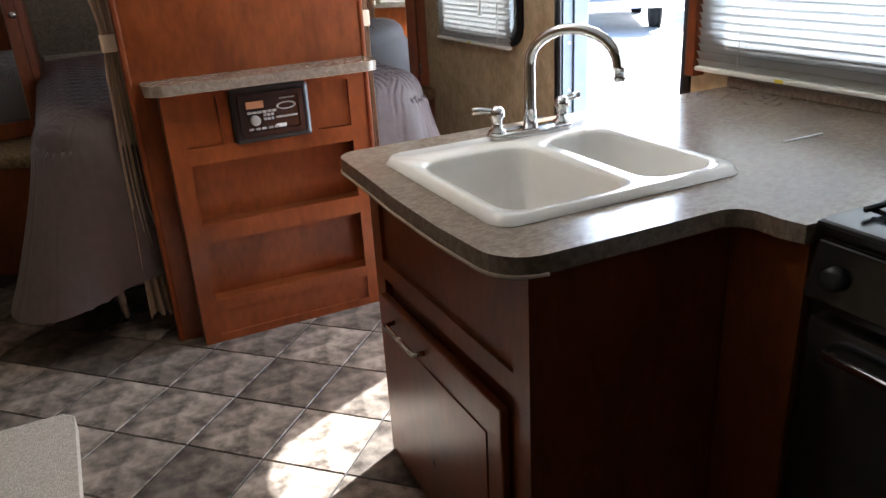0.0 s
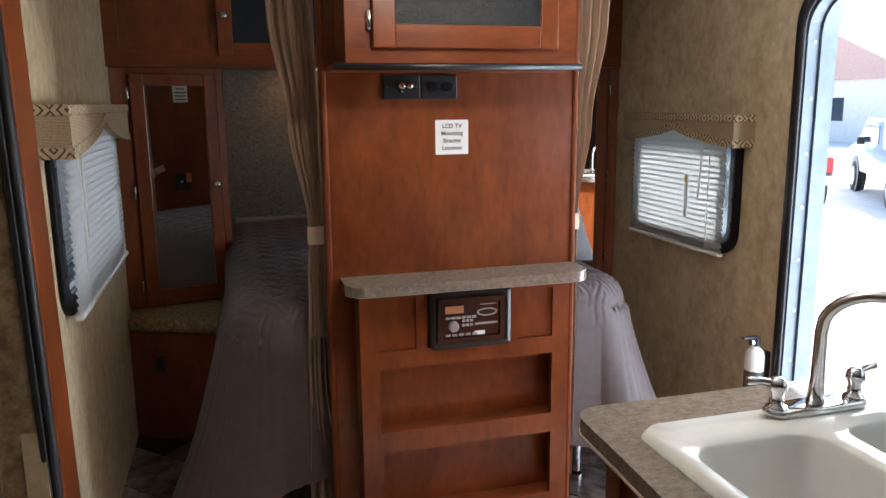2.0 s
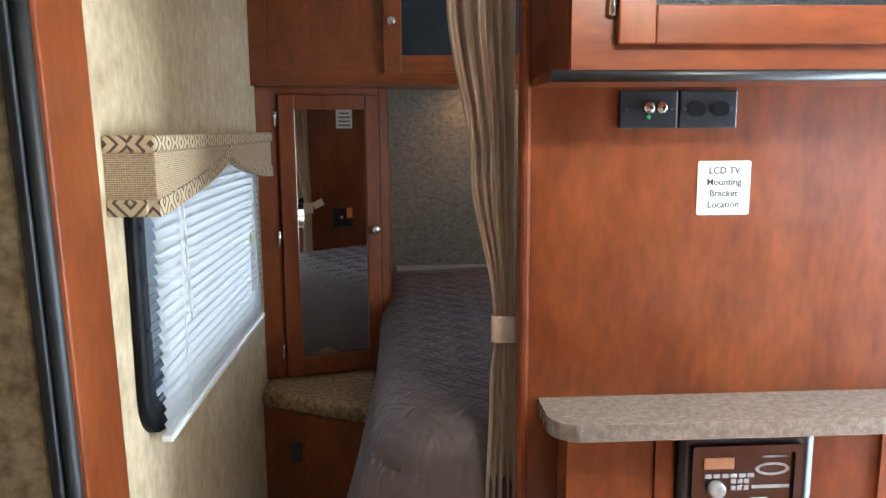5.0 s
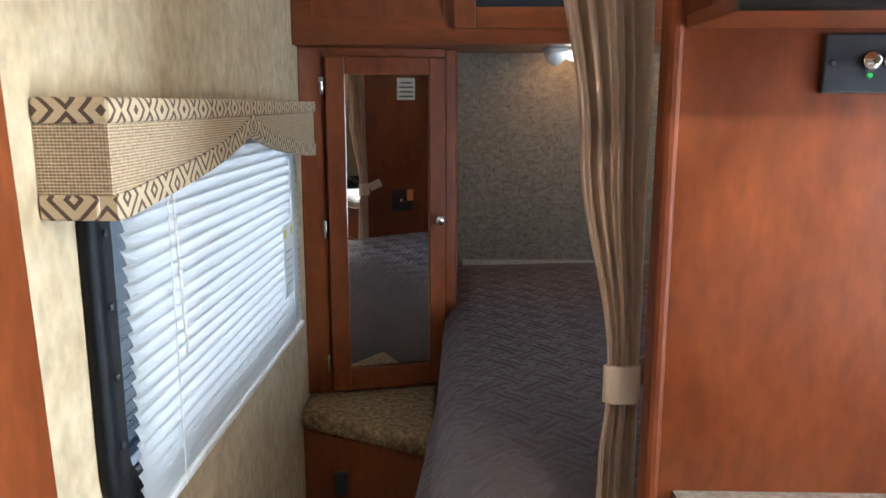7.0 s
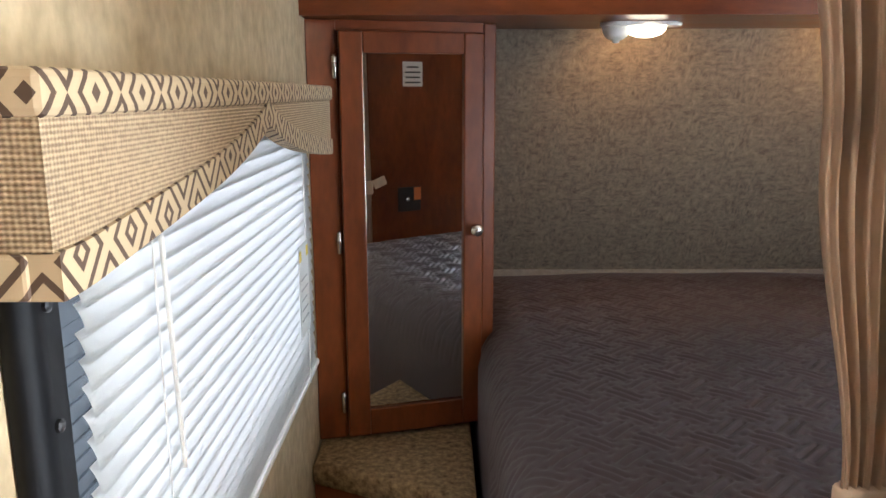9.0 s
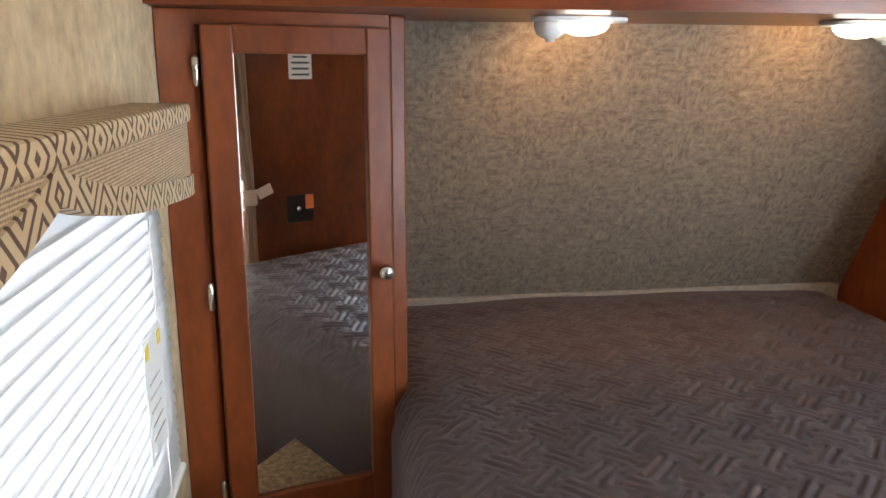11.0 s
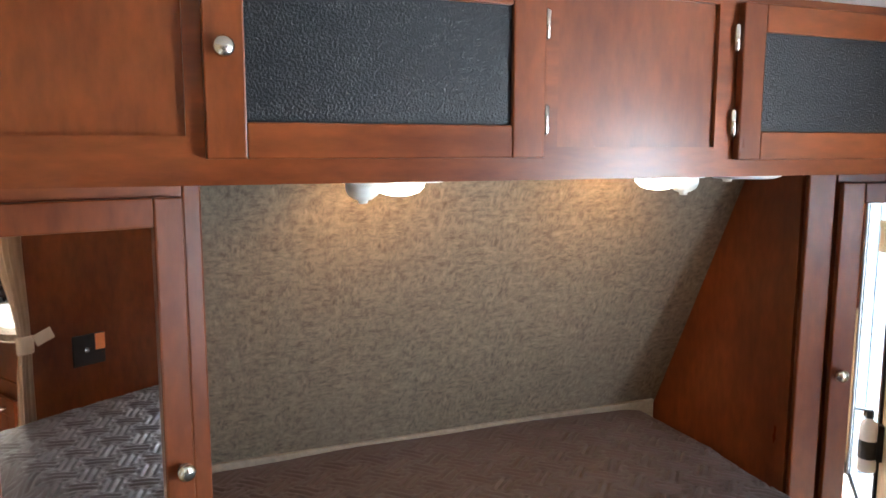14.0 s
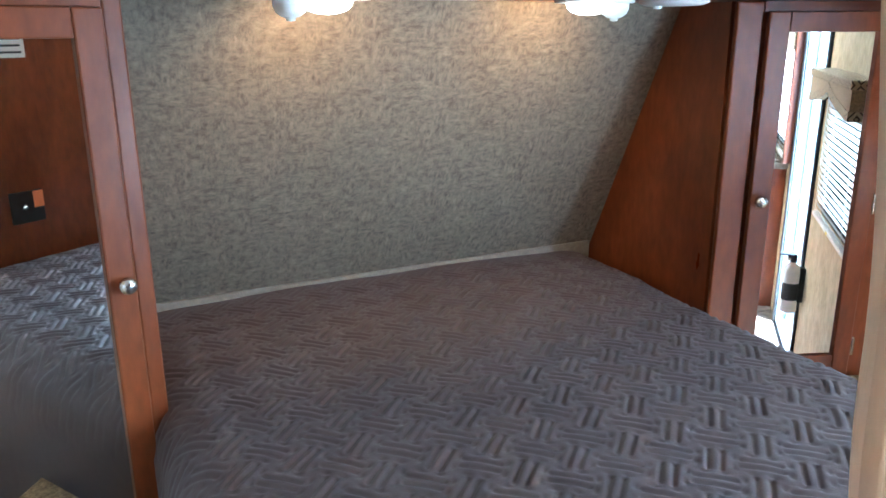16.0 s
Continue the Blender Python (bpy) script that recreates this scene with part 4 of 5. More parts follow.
part("label_patch", box(0.010, 0.045, -0.0245, -0.0222, -0.052, -0.040), M_PAPER, radio, "small white label")
part("emblem_ring", ring([(0.052 + 0.034 * math.cos(a * 0.2618), 0.020 + 0.013 * math.sin(a * 0.2618)) for a in range(24)],
                         [(0.052 + 0.028 * math.cos(a * 0.2618), 0.020 + 0.009 * math.sin(a * 0.2618)) for a in range(24)], -0.0245, -0.0222, "y"), M_SILVERPRINT, radio)


def outlet_pair():
    o = thing("outlet_plates", (0.552, PANEL, 1.491), "two black wall plates side by side on the panel", "outlet")
    for k in range(2):
        p = part("plate", box(k * 0.118, k * 0.118 + 0.115, -0.008, -0.0005, 0, 0.073, 0.003), M_BLACK, o)
        for s in (0.012, 0.103):
            part("screw", lathe([(0.004, 0), (0.003, 0.002)], pose(k * 0.118 + s, -0.008, 0.0365, 90), 8), M_INK, p)
        if k == 0:
            for s in (0.058, 0.083):
                part("jack", lathe([(0.011, 0), (0.011, 0.006), (0.007, 0.007), (0.006, 0.016), (0.004, 0.016)], pose(s, -0.008, 0.040, 90), 14), M_CHROME, p, "threaded chrome jack", True)
            part("indicator", lathe([(0.004, 0), (0.003, 0.003)], pose(0.058, -0.008, 0.022, 90), 10), M_GREEN, p, "green indicator light")
        else:
            for s in (0.034, 0.081):
                part("socket", slab(rounded(s + 0.118 - 0.017, s + 0.118 + 0.017, 0.0225, 0.0505, 0.012), -0.0105, -0.0078, "y"), M_STOVE, p)
    return o


outlet_pair()


def words(text, size, at, parent, name="word"):
    cu = bpy.data.curves.new(name, "FONT")
    cu.body, cu.size, cu.align_x, cu.extrude, cu.offset = text, size, "CENTER", 0.0003, 0.0003
    tmp = bpy.data.objects.new(name, cu)
    scene.collection.objects.link(tmp)
    bpy.context.view_layer.update()
    me = bpy.data.meshes.new_from_object(tmp.evaluated_get(bpy.context.evaluated_depsgraph_get()))
    bpy.data.objects.remove(tmp)
    me.transform(pose(*at, 90))
    me.materials.clear()
    me.materials.append(M_INK)
    ob = new(name, me)
    ob.parent = parent
    return ob


note = thing("paper_notice", (0.715, PANEL, 1.320), "white paper notice stuck on the cherry wood panel", "sign")
part("sheet", slab(rounded(0, 0.107, 0, 0.107, 0.004), -0.0015, -0.0005, "y"), M_PAPER, note)
for k, text in enumerate(("LCD TV", "Mounting", "Bracket", "Location")):
    words(text, 0.0185, (0.0535, -0.0018, 0.082 - 0.0225 * k), note)

# the bed side of the partition: notice, outlet and orange sticker, seen in the wardrobe mirror
PB = PANEL + 0.035
note2 = thing("paper_notice", (0.60, PB, 1.50), "white paper notice on the bed side of the partition", "sign")
part("sheet", slab(rounded(-0.05, 0.05, 0, 0.107, 0.004), 0.0005, 0.0015, "y"), M_PAPER, note2)
for k, w in enumerate((0.030, 0.038, 0.036, 0.038)):
    part("print_line", box(-w, w, 0.0015, 0.0020, 0.080 - 0.022 * k, 0.087 - 0.022 * k), M_INK, note2)
plate2 = thing("outlet_plate", (0.575, PB, 1.00), "black outlet plate with an orange sticker", "outlet")
part("plate", box(-0.058, 0.058, 0.0005, 0.008, -0.055, 0.055, 0.003), M_BLACK, plate2)
part("jack", lathe([(0.010, 0), (0.010, 0.006), (0.005, 0.012)], pose(-0.01, 0.008, 0.0, -90), 12), M_CHROME, plate2)
part("sticker", box(0.022, 0.058, 0.0082, 0.0092, -0.005, 0.052), M_ORANGE, plate2, "orange sticker")


# ---- curtains ----
def curtain(keys, y, seed, label, folds=3.2):
    """Gathered curtain; keys are (z, x0, x1, depth) from the top down."""
    c = thing("curtain", (0, 0, 0), label, "curtain", "tied-back curtains")
    rng = random.Random(seed)
    ph = [rng.uniform(0, 6.28) for _ in range(4)]
    nu, nv = 84, 90
    z_top, z_low = keys[0][0], keys[-1][0]
    bm = bmesh.new()
    rows = []
    for j in range(nv + 1):
        z = z_top + (z_low - z_top) * j / nv
        for a, b in zip(keys, keys[1:]):
            if a[0] >= z >= b[0]:
                f = (a[0] - z) / (a[0] - b[0])
                f = f * f * (3 - 2 * f)
                x0, x1, dep = (a[i] + (b[i] - a[i]) * f for i in (1, 2, 3))
        row = []
        for i in range(nu + 1):
            u = i / nu
            w = u + 0.030 * math.sin(2 * math.pi * 2 * u + ph[0] + z * 1.1)
            s = math.sin(2 * math.pi * folds * w + ph[1] + 0.5 * math.sin(z * 2.1 + ph[2]))
            s = math.copysign(abs(s) ** 0.8, s)
            row.append(bm.verts.new((x0 + (x1 - x0) * u, y + 0.5 * dep * s + 0.16 * dep * math.sin(2 * math.pi * 9.3 * u + ph[3]), z + 0.004 * s)))
        rows.append(row)
    for a, b in zip(rows, rows[1:]):
        for i in range(nu):
            bm.faces.new((a[i], a[i + 1], b[i + 1], b[i]))
    bmesh.ops.solidify(bm, geom=bm.faces[:], thickness=0.0022)
    part("drape", bm, M_CURTAIN, c, "tan gathered drape", True)
    return c


cl = curtain([(1.985, 0.205, 0.358, 0.034), (1.75, 0.224, 0.360, 0.034), (1.42, 0.270, 0.362, 0.028), (1.10, 0.320, 0.366, 0.012), (1.045, 0.320, 0.366, 0.012), (0.96, 0.312, 0.366, 0.018), (0.60, 0.300, 0.370, 0.026), (0.09, 0.285, 0.44, 0.034)], 2.885, 3, "tan curtain gathered with a tie beside the partition", 4.3)
part("tie_band", slab(rounded(0.316, 0.370, 2.874, 2.897, 0.010), 1.043, 1.100, "z", bevel=0.004), M_CURTAIN, cl, "flat fabric tie band", True)
part("tie_tail", turned(box(0.0, 0.060, -0.002, 0.002, -0.020, 0.020, 0.0015), pose(0.366, 2.902, 1.082, 0, -22, 6)), M_CURTAIN, cl, "loose end of the tie band")
cr = curtain([(1.985, 1.205, 1.372, 0.034), (1.75, 1.204, 1.350, 0.034), (1.42, 1.203, 1.295, 0.028), (1.10, 1.202, 1.248, 0.012), (1.045, 1.202, 1.248, 0.012), (0.65, 1.198, 1.25, 0.022), (0.13, 1.17, 1.25, 0.028)], 2.885, 8, "tan curtain gathered with a tie beside the partition", 4.3)
part("tie_band", slab(rounded(1.198, 1.252, 2.874, 2.897, 0.010), 1.043, 1.100, "z", bevel=0.004), M_CURTAIN, cr, "flat fabric tie band", True)

# ---- kitchen peninsula ----
KZ = 0.86
kc = thing("sink_cabinet", (0, 0, 0), "dark cherry wood sink cabinet with a panelled end", "cabinet")
CX = 0.800
part("front_panel", box(CX + 0.02, 1.245, 1.075, 1.09, 0.0, KZ - 0.035), M_WOOD, kc)
part("back_panel", box(CX + 0.02, XR - 0.001, 1.785, 1.80, 0.0, KZ - 0.035), M_WOOD, kc)
part("bottom", box(CX + 0.02, XR - 0.001, 1.091, 1.784, 0.06, 0.075), M_WOOD, kc)
part("inner_wall", box(CX + 0.02, CX + 0.028, 1.091, 1.784, 0.076, KZ - 0.035), M_WOOD, kc)
bm = bmesh.new()
for a, b, c, d in ((1.075, 1.13, 0.0, 0.824), (1.745, 1.80, 0.0, 0.824), (1.13, 1.745, 0.80, 0.824), (1.13, 1.745, 0.55, 0.60), (1.13, 1.745, 0.0, 0.08)):
    box(CX, CX + 0.019, a, b, c, d, bm=bm)
part("end_frame", bm, M_WOOD, kc)
part("end_panel", box(CX + 0.010, CX + 0.018, 1.126, 1.749, 0.596, 0.804), M_WOOD, kc)
tilt_door = part("lower_door", box(CX - 0.020, CX - 0.001, 1.145, 1.735, 0.06, 0.52, 0.004), M_WOOD, kc, "cherry wood lower door")
part("door_field", box(CX - 0.0225, CX - 0.0195, 1.20, 1.67, 0.11, 0.44, 0.002), M_WOOD, tilt_door)
part("bar_handle", tube([(CX - 0.020, y, z) if k in (0, 5) else (CX - 0.046, y, z) for k, (y, z) in enumerate(((1.48, 0.475), (1.485, 0.475), (1.50, 0.475), (1.63, 0.475), (1.645, 0.475), (1.65, 0.475)))], 0.006, 10), M_NICKEL, tilt_door, "brushed bar handle", True)

ct = thing("kitchen_counter", (0, 0, 0), "speckled brown laminate countertop with a rounded end", "countertop")
outline = [(XR - 0.002, 1.84), (XR - 0.002, 0.30)]
outline += [(1.40, 0.30), (1.40, 0.905)]
outline += [(1.225, 0.905), (1.215, 0.95)]
for i in range(7):                                       # inner curve towards the stove
    a = radians(0 + 15 * i)
    outline.append((1.165 + 0.05 * math.cos(a), 0.985 + 0.05 * math.sin(a)))
for i in range(9):                                       # near outer corner
    a = radians(270 - 11.25 * i)
    outline.append((0.815 + 0.085 * math.cos(a), 1.122 + 0.085 * math.sin(a)))
outline += [(0.722, 1.25), (0.722, 1.45), (0.730, 1.62)]
for i in range(9):
    a = radians(180 - 11.25 * i)
    outline.append((0.795 + 0.06 * math.cos(a), 1.78 + 0.06 * math.sin(a)))
SKX0, SKX1, SKY0, SKY1 = 0.800, 1.372, 1.165, 1.705


def counter_with_hole(ol, hole, lo, hi):
    """Counter slab round the sink's cut-out: top and bottom are filled between outline and hole."""
    bm = bmesh.new()
    layers = []
    for z in (lo, hi):
        o = [bm.verts.new((x, y, z)) for x, y in ol]
        h = [bm.verts.new((x, y, z)) for x, y in hole]
        es = [bm.edges.new((q[i], q[(i + 1) % len(q)])) for q in (o, h) for i in range(len(q))]
        bmesh.ops.triangle_fill(bm, use_beauty=True, use_dissolve=False, edges=es)
        layers.append((o, h))
    for k in range(2):
        a, b = layers[0][k], layers[1][k]
        for i in range(len(a)):
            bm.faces.new((a[i], a[(i + 1) % len(a)], b[(i + 1) % len(b)], b[i]))
    return bm


hole = rounded(SKX0 + 0.03, SKX1 - 0.03, SKY0 + 0.03, SKY1 - 0.03, 0.02)
part("top", counter_with_hole(outline, hole, KZ - 0.034, KZ), M_LAM, ct)
part("backsplash", box(XR - 0.016, XR - 0.002, 0.30, 1.84, KZ + 0.0005, KZ + 0.03, 0.003), M_LAM, ct)
part("edge_band", tube([(x, y, KZ - 0.0345) for x, y in outline[13:]], 0.0035, 8), M_LAMEDGE, ct, "pale edge strip", True)

# sink
sink = thing("double_sink", (0, 0, KZ), "white double-bowl kitchen sink set into the countertop", "sink")
B1 = (0.838, 1.112, 1.195, 1.592)
B2 = (1.158, 1.342, 1.205, 1.592)


def sink_deck():
    bm = bmesh.new()
    ol = rounded(SKX0, SKX1, SKY0, SKY1, 0.045, 6)
    top = rounded(SKX0 + 0.010, SKX1 - 0.010, SKY0 + 0.010, SKY1 - 0.010, 0.040, 6)
    holes = [rounded(*b, 0.055, 6) for b in (B1, B2)]
    o = [bm.verts.new((x, y, 0.016)) for x, y in top]
    hs = [[bm.verts.new((x, y, 0.014)) for x, y in h] for h in holes]
    es = [bm.edges.new((q[i], q[(i + 1) % len(q)])) for q in (o, *hs) for i in range(len(q))]
    bmesh.ops.triangle_fill(bm, use_beauty=True, use_dissolve=False, edges=es)
    low = [bm.verts.new((x, y, 0.001)) for x, y in ol]
    for i in range(len(o)):
        bm.faces.new((o[i], o[(i + 1) % len(o)], low[(i + 1) % len(o)], low[i]))
    for (x0, x1, y0, y1), h in zip((B1, B2), hs):
        prev = h
        for dz, inset, r in ((0.008, 0.003, 0.054), (-0.004, 0.006, 0.052), (-0.080, 0.011, 0.052), (-0.128, 0.018, 0.052), (-0.142, 0.038, 0.04), (-0.145, 0.070, 0.02)):
            cur = [bm.verts.new((x, y, dz)) for x, y in rounded(x0 + inset, x1 - inset, y0 + inset, y1 - inset, r, 6)]
            for i in range(len(h)):
                bm.faces.new((prev[i], prev[(i + 1) % len(h)], cur[(i + 1) % len(h)], cur[i]))
            prev = cur
        bm.faces.new(prev)
    return bm


part("basin", sink_deck(), M_SINK, sink, "", True)
for b in (B1, B2):
    part("drain", lathe([(0.028, 0), (0.027, 0.002), (0.018, 0.0015), (0.002, 0.0005)], pose((b[0] + b[1]) / 2, (b[2] + b[3]) / 2, -0.1445), 20), M_CHROME, sink, "metal drain")

faucet = thing("kitchen_faucet", (1.18, 1.665, KZ + 0.016), "chrome gooseneck kitchen faucet with two lever handles", "faucet")
part("base_plate", slab(rounded(-0.115, 0.115, -0.027, 0.027, 0.025), 0.0, 0.014, bevel=0.005), M_CHROME, faucet, "", True)
fp = [(0, 0, 0.012), (0, 0, 0.06), (0, 0, 0.16)]
for i in range(1, 13):
    a = radians(180 - 15 * i)
    fp.append((0.060 * (0.088 + 0.088 * math.cos(a)) / 0.088, -(0.088 + 0.088 * math.cos(a)), 0.165 + 0.080 * math.sin(a)))
fp.append((0.122, -0.180, 0.150))
part("spout", tube(fp, [0.018, 0.0135] + [0.0125] * (len(fp) - 2), 14), M_CHROME, faucet, "arched spout", True)
part("aerator", lathe([(0.0125, 0), (0.0125, 0.011), (0.010, 0.02)], pose(0.122, -0.180, 0.132), 14), M_CHROME, faucet, "", True)
for s in (-1, 1):
    h = part("handle_post", lathe([(0.022, 0), (0.020, 0.008), (0.013, 0.011), (0.013, 0.034), (0.019, 0.042), (0.017, 0.056), (0.010, 0.064), (0.002, 0.066)], pose(0.092 * s, 0, 0.012), 18), M_CHROME, faucet, "", True)
    part("lever", tube([(0.092 * s, 0, 0.062), (0.104 * s, 0.004, 0.066), (0.128 * s, 0.010, 0.070), (0.150 * s, 0.014, 0.071)], [0.008, 0.007, 0.008, 0.009], 10), M_CHROME, h, "lever", True)


# ---- stove ----
st = thing("gas_stove", (0, 0, 0), "black enamel gas stove beside the counter", "stove")
part("body", box(1.245, XR - 0.02, 0.335, 0.895, 0.02, 0.845, 0.006), M_STOVE, st)
part("cooktop", box(1.235, XR - 0.02, 0.33, 0.90, 0.846, 0.872, 0.008), M_STOVE, st)
bm = bmesh.new()
for k in range(6):
    tube([(1.30, 0.36 + 0.10 * k, 0.884), (1.82, 0.36 + 0.10 * k, 0.884)], 0.005, 8, bm)
for k in range(5):
    tube([(1.32 + 0.12 * k, 0.36, 0.880), (1.32 + 0.12 * k, 0.86, 0.880)], 0.005, 8, bm)
part("grate", bm, M_STOVE, st, "black wire grate", True)
part("control_panel", turned(box(-0.012, 0.012, 0.34, 0.89, -0.05, 0.05, 0.004), pose(1.238, 0, 0.79, 0, 12, 0)), M_STOVE, st)
for k in range(5):
    part("control_knob", lathe([(0.020, 0), (0.019, 0.016), (0.012, 0.019)], pose(1.226, 0.40 + 0.11 * k, 0.79, 0, -90), 18), M_BLACK, st, "black control knob", True)
part("oven_door", box(1.222, 1.244, 0.35, 0.88, 0.16, 0.71, 0.008), M_STOVE, st)
part("oven_handle", tube([(1.215, 0.40, 0.67), (1.195, 0.41, 0.67), (1.195, 0.82, 0.67), (1.215, 0.83, 0.67)], 0.008, 10), M_CHROME, st, "metal oven handle", True)
base_cab = thing("base_cabinet", (0, 0, 0), "cherry wood base cabinet behind the stove corner", "cabinet")
part("body", box(1.251, XR - 0.001, 0.905, 1.074, 0.08, KZ - 0.035), M_WOOD, base_cab)
part("filler_strip", box(1.238, 1.250, 0.905, 1.070, 0.08, KZ - 0.036, 0.002), M_WOOD, base_cab)
part("toe_kick", box(1.262, XR - 0.002, 0.910, 1.072, 0.0, 0.079), M_TRIMDARK, base_cab, "dark recessed toe kick")

# wire note left on the counter
strip = thing("plastic_strip", (1.60, 1.28, KZ), "thin clear plastic strip lying on the counter", "strip")
part("strip_body", box(0, 0.13, 0, 0.006, 0.0005, 0.003, 0.001), M_WHITE, strip)

# ---- fire extinguisher on the wall by the door ----
ex = thing("fire_extinguisher", (XR - 0.055, 2.815, 0.335), "small white fire extinguisher with a black valve on the wall", "extinguisher")
part("cylinder", lathe([(0.030, 0), (0.036, 0.006), (0.036, 0.190), (0.030, 0.215), (0.014, 0.228), (0.013, 0.235)], None, 24), M_WHITE, ex, "white cylinder", True)
part("label_band", lathe([(0.0365, 0.06), (0.0365, 0.14)], None, 24), M_INK, ex, "dark printed label")
part("valve", lathe([(0.014, 0.234), (0.016, 0.240), (0.016, 0.262), (0.010, 0.268)], None, 16), M_BLACK, ex, "black valve", True)
part("lever", box(-0.060, 0.012, -0.010, 0.010, 0.264, 0.272, 0.003), M_BLACK, ex, "black lever")
part("gauge", lathe([(0.014, 0), (0.014, 0.010), (0.010, 0.012)], pose(-0.014, 0, 0.25, 0, -90), 14), M_CHROME, ex, "round gauge")
part("wall_bracket", box(0.030, 0.054, -0.020, 0.020, 0.05, 0.21, 0.003), M_BLACK, ex)

# twin ceiling light in front of the wall cabinet
twin = thing("ceiling_light", (0.74, 1.95, CEIL), "white twin-dome ceiling light with lit warm lenses", "ceiling light")
part("base_plate", slab(rounded(-0.16, 0.16, -0.055, 0.055, 0.05), -0.014, -0.0005, bevel=0.004), M_WHITE, twin)
for dx in (-0.075, 0.075):
    part("lens", lathe([(0.050, -0.0145), (0.050, -0.024), (0.042, -0.038), (0.026, -0.046), (0.002, -0.048)], pose(dx, 0, 0), 24), M_LENS, twin, "lit warm lens", True)
    bulb = new("ceiling_glow", bpy.data.lights.new("ceiling_glow", "POINT"))
    bulb.location, bulb.data.energy, bulb.data.color, bulb.data.shadow_soft_size = (0.74 + dx, 1.95, CEIL - 0.085), 1.35, (1, 0.84, 0.64), 0.03

# smoke alarm
al = thing("smoke_alarm", (1.50, 2.78, CEIL), "round white smoke alarm on the ceiling", "alarm")
part("body", lathe([(0.058, -0.0005), (0.058, -0.011), (0.048, -0.034), (0.020, -0.038), (0.002, -0.038)], None, 28), M_WHITE, al, "", True)
part("test_button", lathe([(0.010, -0.038), (0.009, -0.041), (0.002, -0.0415)], None, 12), M_WHITE, al)

# ---- outdoors ----
GZ = -0.75
structure("ground", box(-300, 300, -300, 300, GZ - 0.5, GZ), M_ASPHALT, "dark asphalt lot reaching into the distance", "ground")
structure("pavement", box(XR + 0.2, 45, -30, 60, GZ + 0.001, GZ + 0.012), M_CONCRETE, "pale sunlit concrete apron", "pavement")
hull = thing("trailer_shell", (0, 0, 0), "white underside and outer skin of the trailer", "trailer", kind="structure")
part("chassis", box(XL - 0.05, XR + 0.05, REAR - 0.05, FRONT + 0.2, -0.30, -0.061), M_WHITE, hull)
for y in (0.4, 1.3):
    for x in (XL + 0.15, XR - 0.15):
        part("wheel", lathe([(0.20, -0.09), (0.30, -0.08), (0.31, 0.0), (0.30, 0.08), (0.20, 0.09)], pose(x, y, GZ + 0.31, 0, 90), 24), M_TYRE, hull)
step = thing("entry_step", (XR + 0.06, 2.36, GZ), "folding metal entry step below the door", "step")
part("tread", box(0.05, 0.30, -0.30, 0.30, 0.36, 0.40, 0.006), M_ALU, step)
for s in (-0.28, 0.28):
    part("leg", box(0.06, 0.10, s - 0.015, s + 0.015, 0.0, 0.36, 0.003), M_ALU, step)


def pickup(at, yaw, paint, label):
    """Pickup truck; local -y is its tail."""
    t = thing("pickup_truck", (0, 0, 0), label, "truck", "parked trucks")
    w = 0.95
    side = [(-2.75, 0.55), (-2.75, 1.12), (-0.75, 1.14), (-0.55, 1.75), (0.95, 1.78), (1.55, 1.20), (2.60, 1.08), (2.75, 0.85), (2.75, 0.50)]
    part("body", slab(side, -w, w, "x", bevel=0.05), paint, t, "", True)
    part("rear_window", box(-0.72, 0.72, -0.80, -0.60, 1.28, 1.66, 0.03), M_DARKGLASS, t, "dark rear window")
    for s in (-1, 1):
        part("side_window", box(min(s * 0.93, s * 0.965), max(s * 0.93, s * 0.965), -0.40, 0.95, 1.24, 1.66, 0.02), M_DARKGLASS, t)
        part("tail_lamp", box(s * 0.86 - 0.08, s * 0.86 + 0.08, -2.79, -2.70, 0.74, 1.06, 0.02), M_RED, t, "red tail lamp")
        part("mirror", box(s * 1.02 - 0.09, s * 1.02 + 0.09, 0.95, 1.03, 1.18, 1.36, 0.03), M_BLACK, t)
        for c in (-1.75, 1.75):
            wh = part("wheel", lathe([(0.24, -0.13), (0.36, -0.11), (0.38, 0.0), (0.36, 0.11), (0.24, 0.13)], pose(s * 0.86, c, 0.38, 0, 90), 28), M_TYRE, t, "", True)
            part("rim", lathe([(0.235, -0.005), (0.22, 0.012), (0.08, 0.02), (0.01, 0.03)], pose(s * 0.985, c, 0.38, 0, 90 * s), 20), M_ALU, wh)
            part("wheel_arch", lathe([(0.47, -0.02), (0.47, 0.02), (0.40, 0.02)], pose(s * 0.945, c, 0.40, 0, 90 * s), 28), M_BLACK, t)
    part("rear_bumper", box(-0.95, 0.95, -2.92, -2.74, 0.52, 0.72, 0.03), M_CHROME, t, "chrome step bumper")
    part("number_plate", box(-0.16, 0.16, -2.765, -2.752, 0.78, 0.92), M_PAPER, t)
    part("tailgate_handle", box(-0.14, 0.14, -2.775, -2.752, 1.0, 1.06, 0.01), M_BLACK, t)
    t.matrix_world = pose(*at, 0, 0, yaw)
    return t


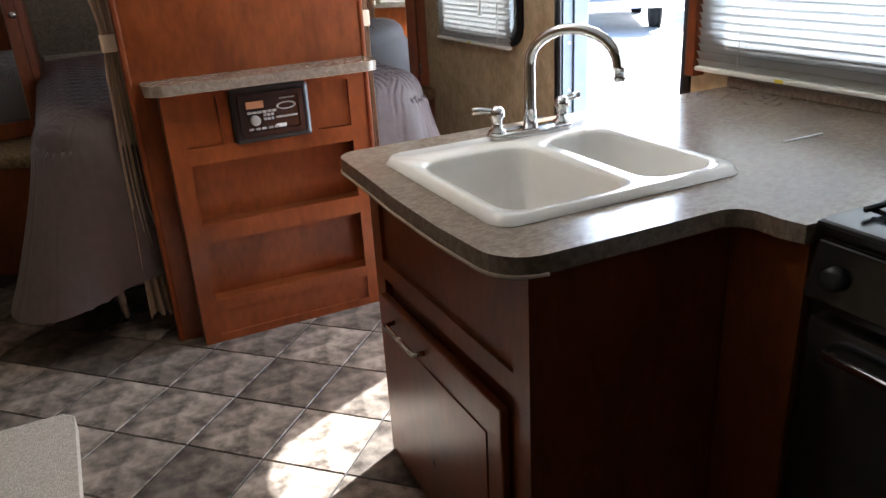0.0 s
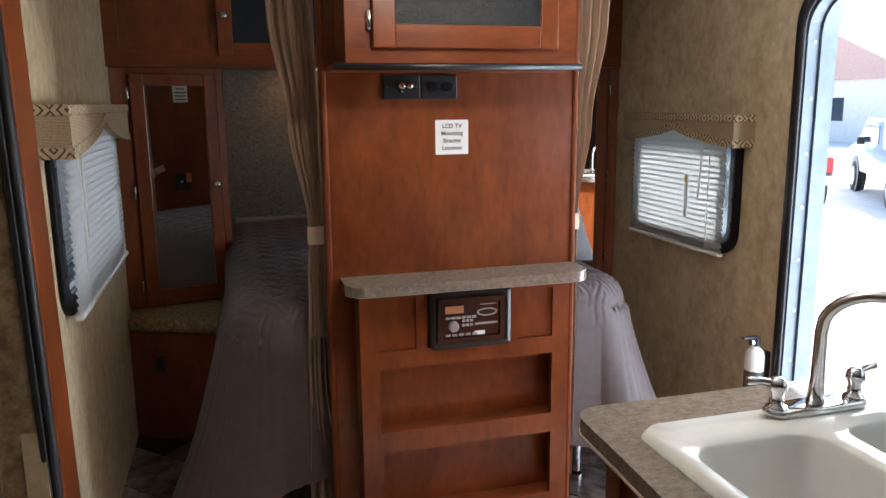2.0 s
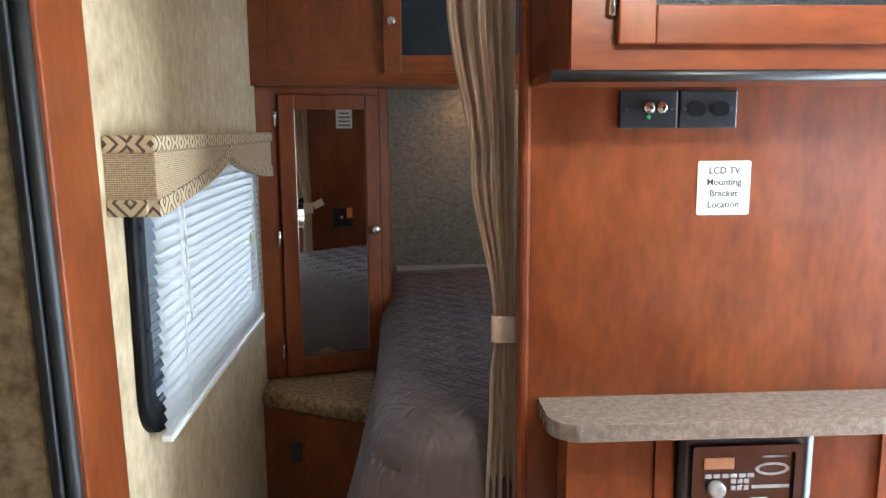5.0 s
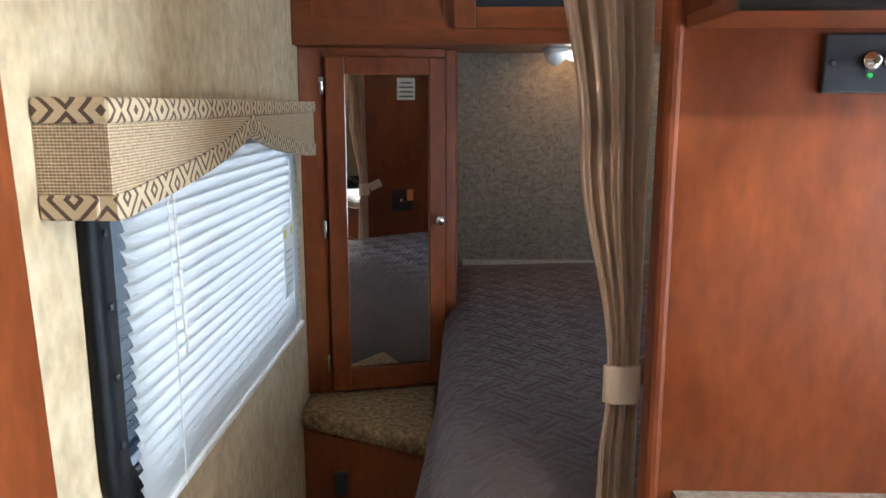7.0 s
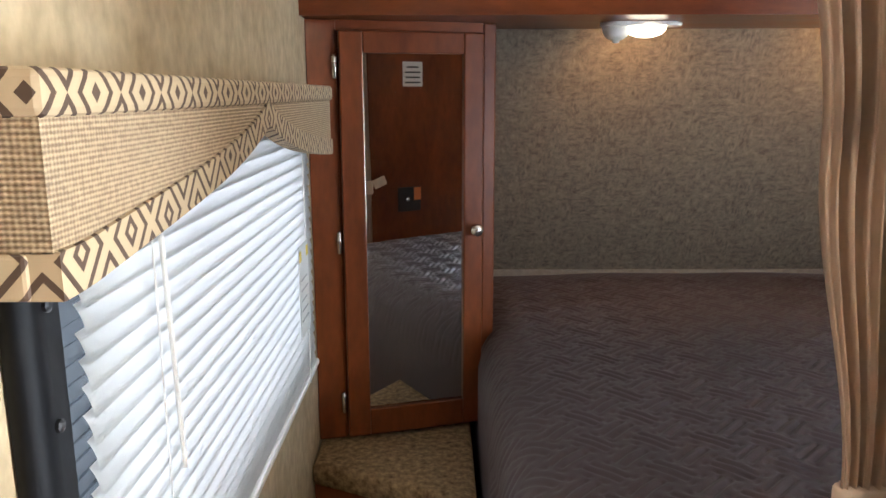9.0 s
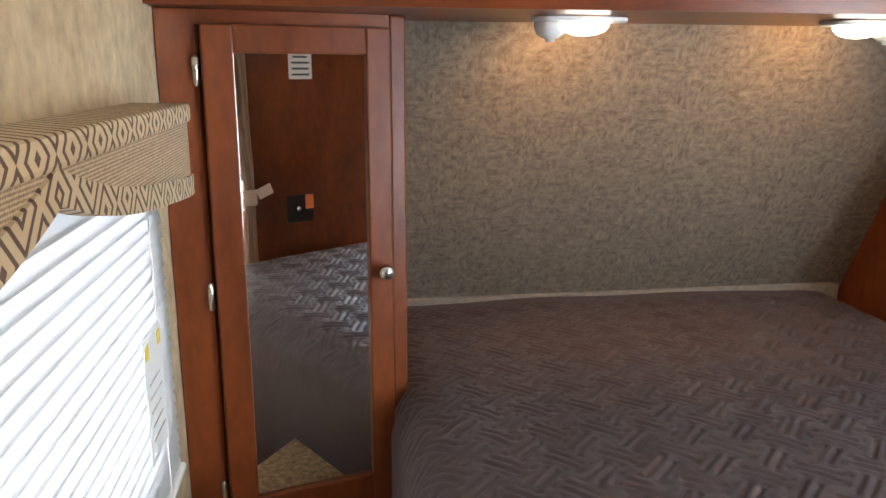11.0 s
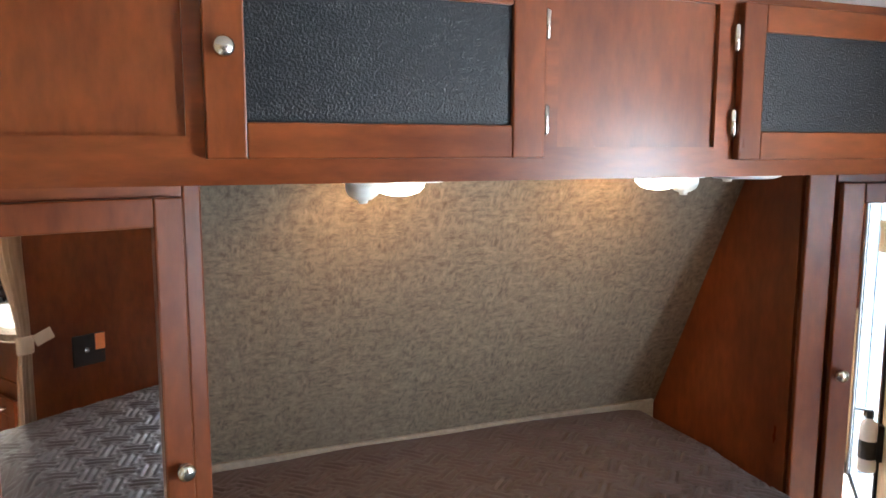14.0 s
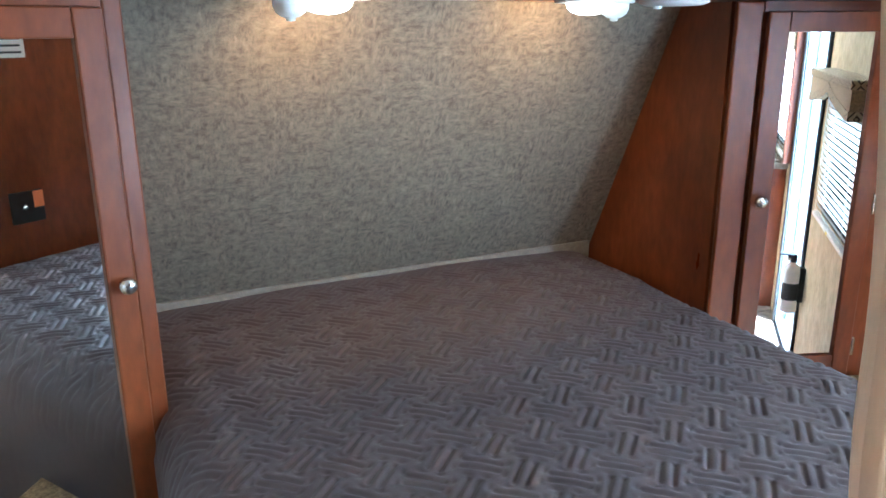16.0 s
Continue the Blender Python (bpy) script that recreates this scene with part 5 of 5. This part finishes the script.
pickup((12.6, 16.0, GZ), -33, M_TRUCKPAINT, "pale silver pickup truck parked on the lot seen from behind")
pickup((14.7, 13.7, GZ), -33, M_TRUCKWHITE, "white pickup truck parked beside another truck")
pickup((21.5, 16.5, GZ), -33, M_TRUCKWHITE, "white pickup truck parked further away")
house = thing("house", (38, 34, GZ), "pale stucco house with a red shingle roof far away", "house")
part("wall", box(-7, 7, -5, 5, 0, 3.2), M_STUCCO, house)
part("roof", slab([(-5.6, 3.2), (5.6, 3.2), (0, 5.6)], -7.5, 7.5, "x"), M_ROOF, house)
for k in (-4, 0, 4):
    part("window", box(k - 0.6, k + 0.6, -5.03, -4.98, 1.1, 2.3), M_DARKGLASS, house)
    part("window", box(-7.03, -6.98, k - 0.6, k + 0.6, 1.1, 2.3), M_DARKGLASS, house)

# ---- floor tiles ----
TS, GAP = 0.256, 0.006
ux, uy = Vector((math.cos(radians(45)), math.sin(radians(45)))), Vector((-math.sin(radians(45)), math.cos(radians(45))))
half = (TS - GAP) / 2
FX0, FX1, FY0, FY1 = XL + 0.001, XR - 0.001, 0.35, 3.85


def tile_mesh(clip=None):
    bm = bmesh.new()
    box(-half, half, -half, half, -0.0035, 0.0, 0.0, bm)
    bmesh.ops.bevel(bm, geom=[e for e in bm.edges if all(v.co.z > -0.001 for v in e.verts)], offset=0.0012, segments=1, affect="EDGES")
    if clip:
        for co, no in clip:
            bmesh.ops.bisect_plane(bm, geom=bm.verts[:] + bm.edges[:] + bm.faces[:], plane_co=co, plane_no=no, clear_outer=True)
    me = bpy.data.meshes.new("tile")
    bm.to_mesh(me)
    bm.free()
    me.materials.append(M_TILE)
    return me


shared = tile_mesh()
floor_ob = bpy.data.objects["floor"]
for i in range(-30, 31):
    for j in range(-30, 31):
        c = Vector((0.282, 2.49)) + ux * (i + 0.5) * TS + uy * (j + 0.5) * TS
        reach = half * math.sqrt(2)
        if not (FX0 - reach < c.x < FX1 + reach and FY0 < c.y < FY1):
            continue
        m = pose(c.x, c.y, 0.0, 0, 0, 45)
        mesh = shared
        if c.x - reach < FX0 or c.x + reach > FX1:
            inv = m.inverted()
            clip = [(inv @ Vector((FX0, c.y, 0)), inv.to_3x3() @ Vector((-1, 0, 0))), (inv @ Vector((FX1, c.y, 0)), inv.to_3x3() @ Vector((1, 0, 0)))]
            mesh = tile_mesh(clip)
            if not mesh.polygons:
                continue
        t = new("tile", mesh)
        t.matrix_world = m
        t.parent = floor_ob
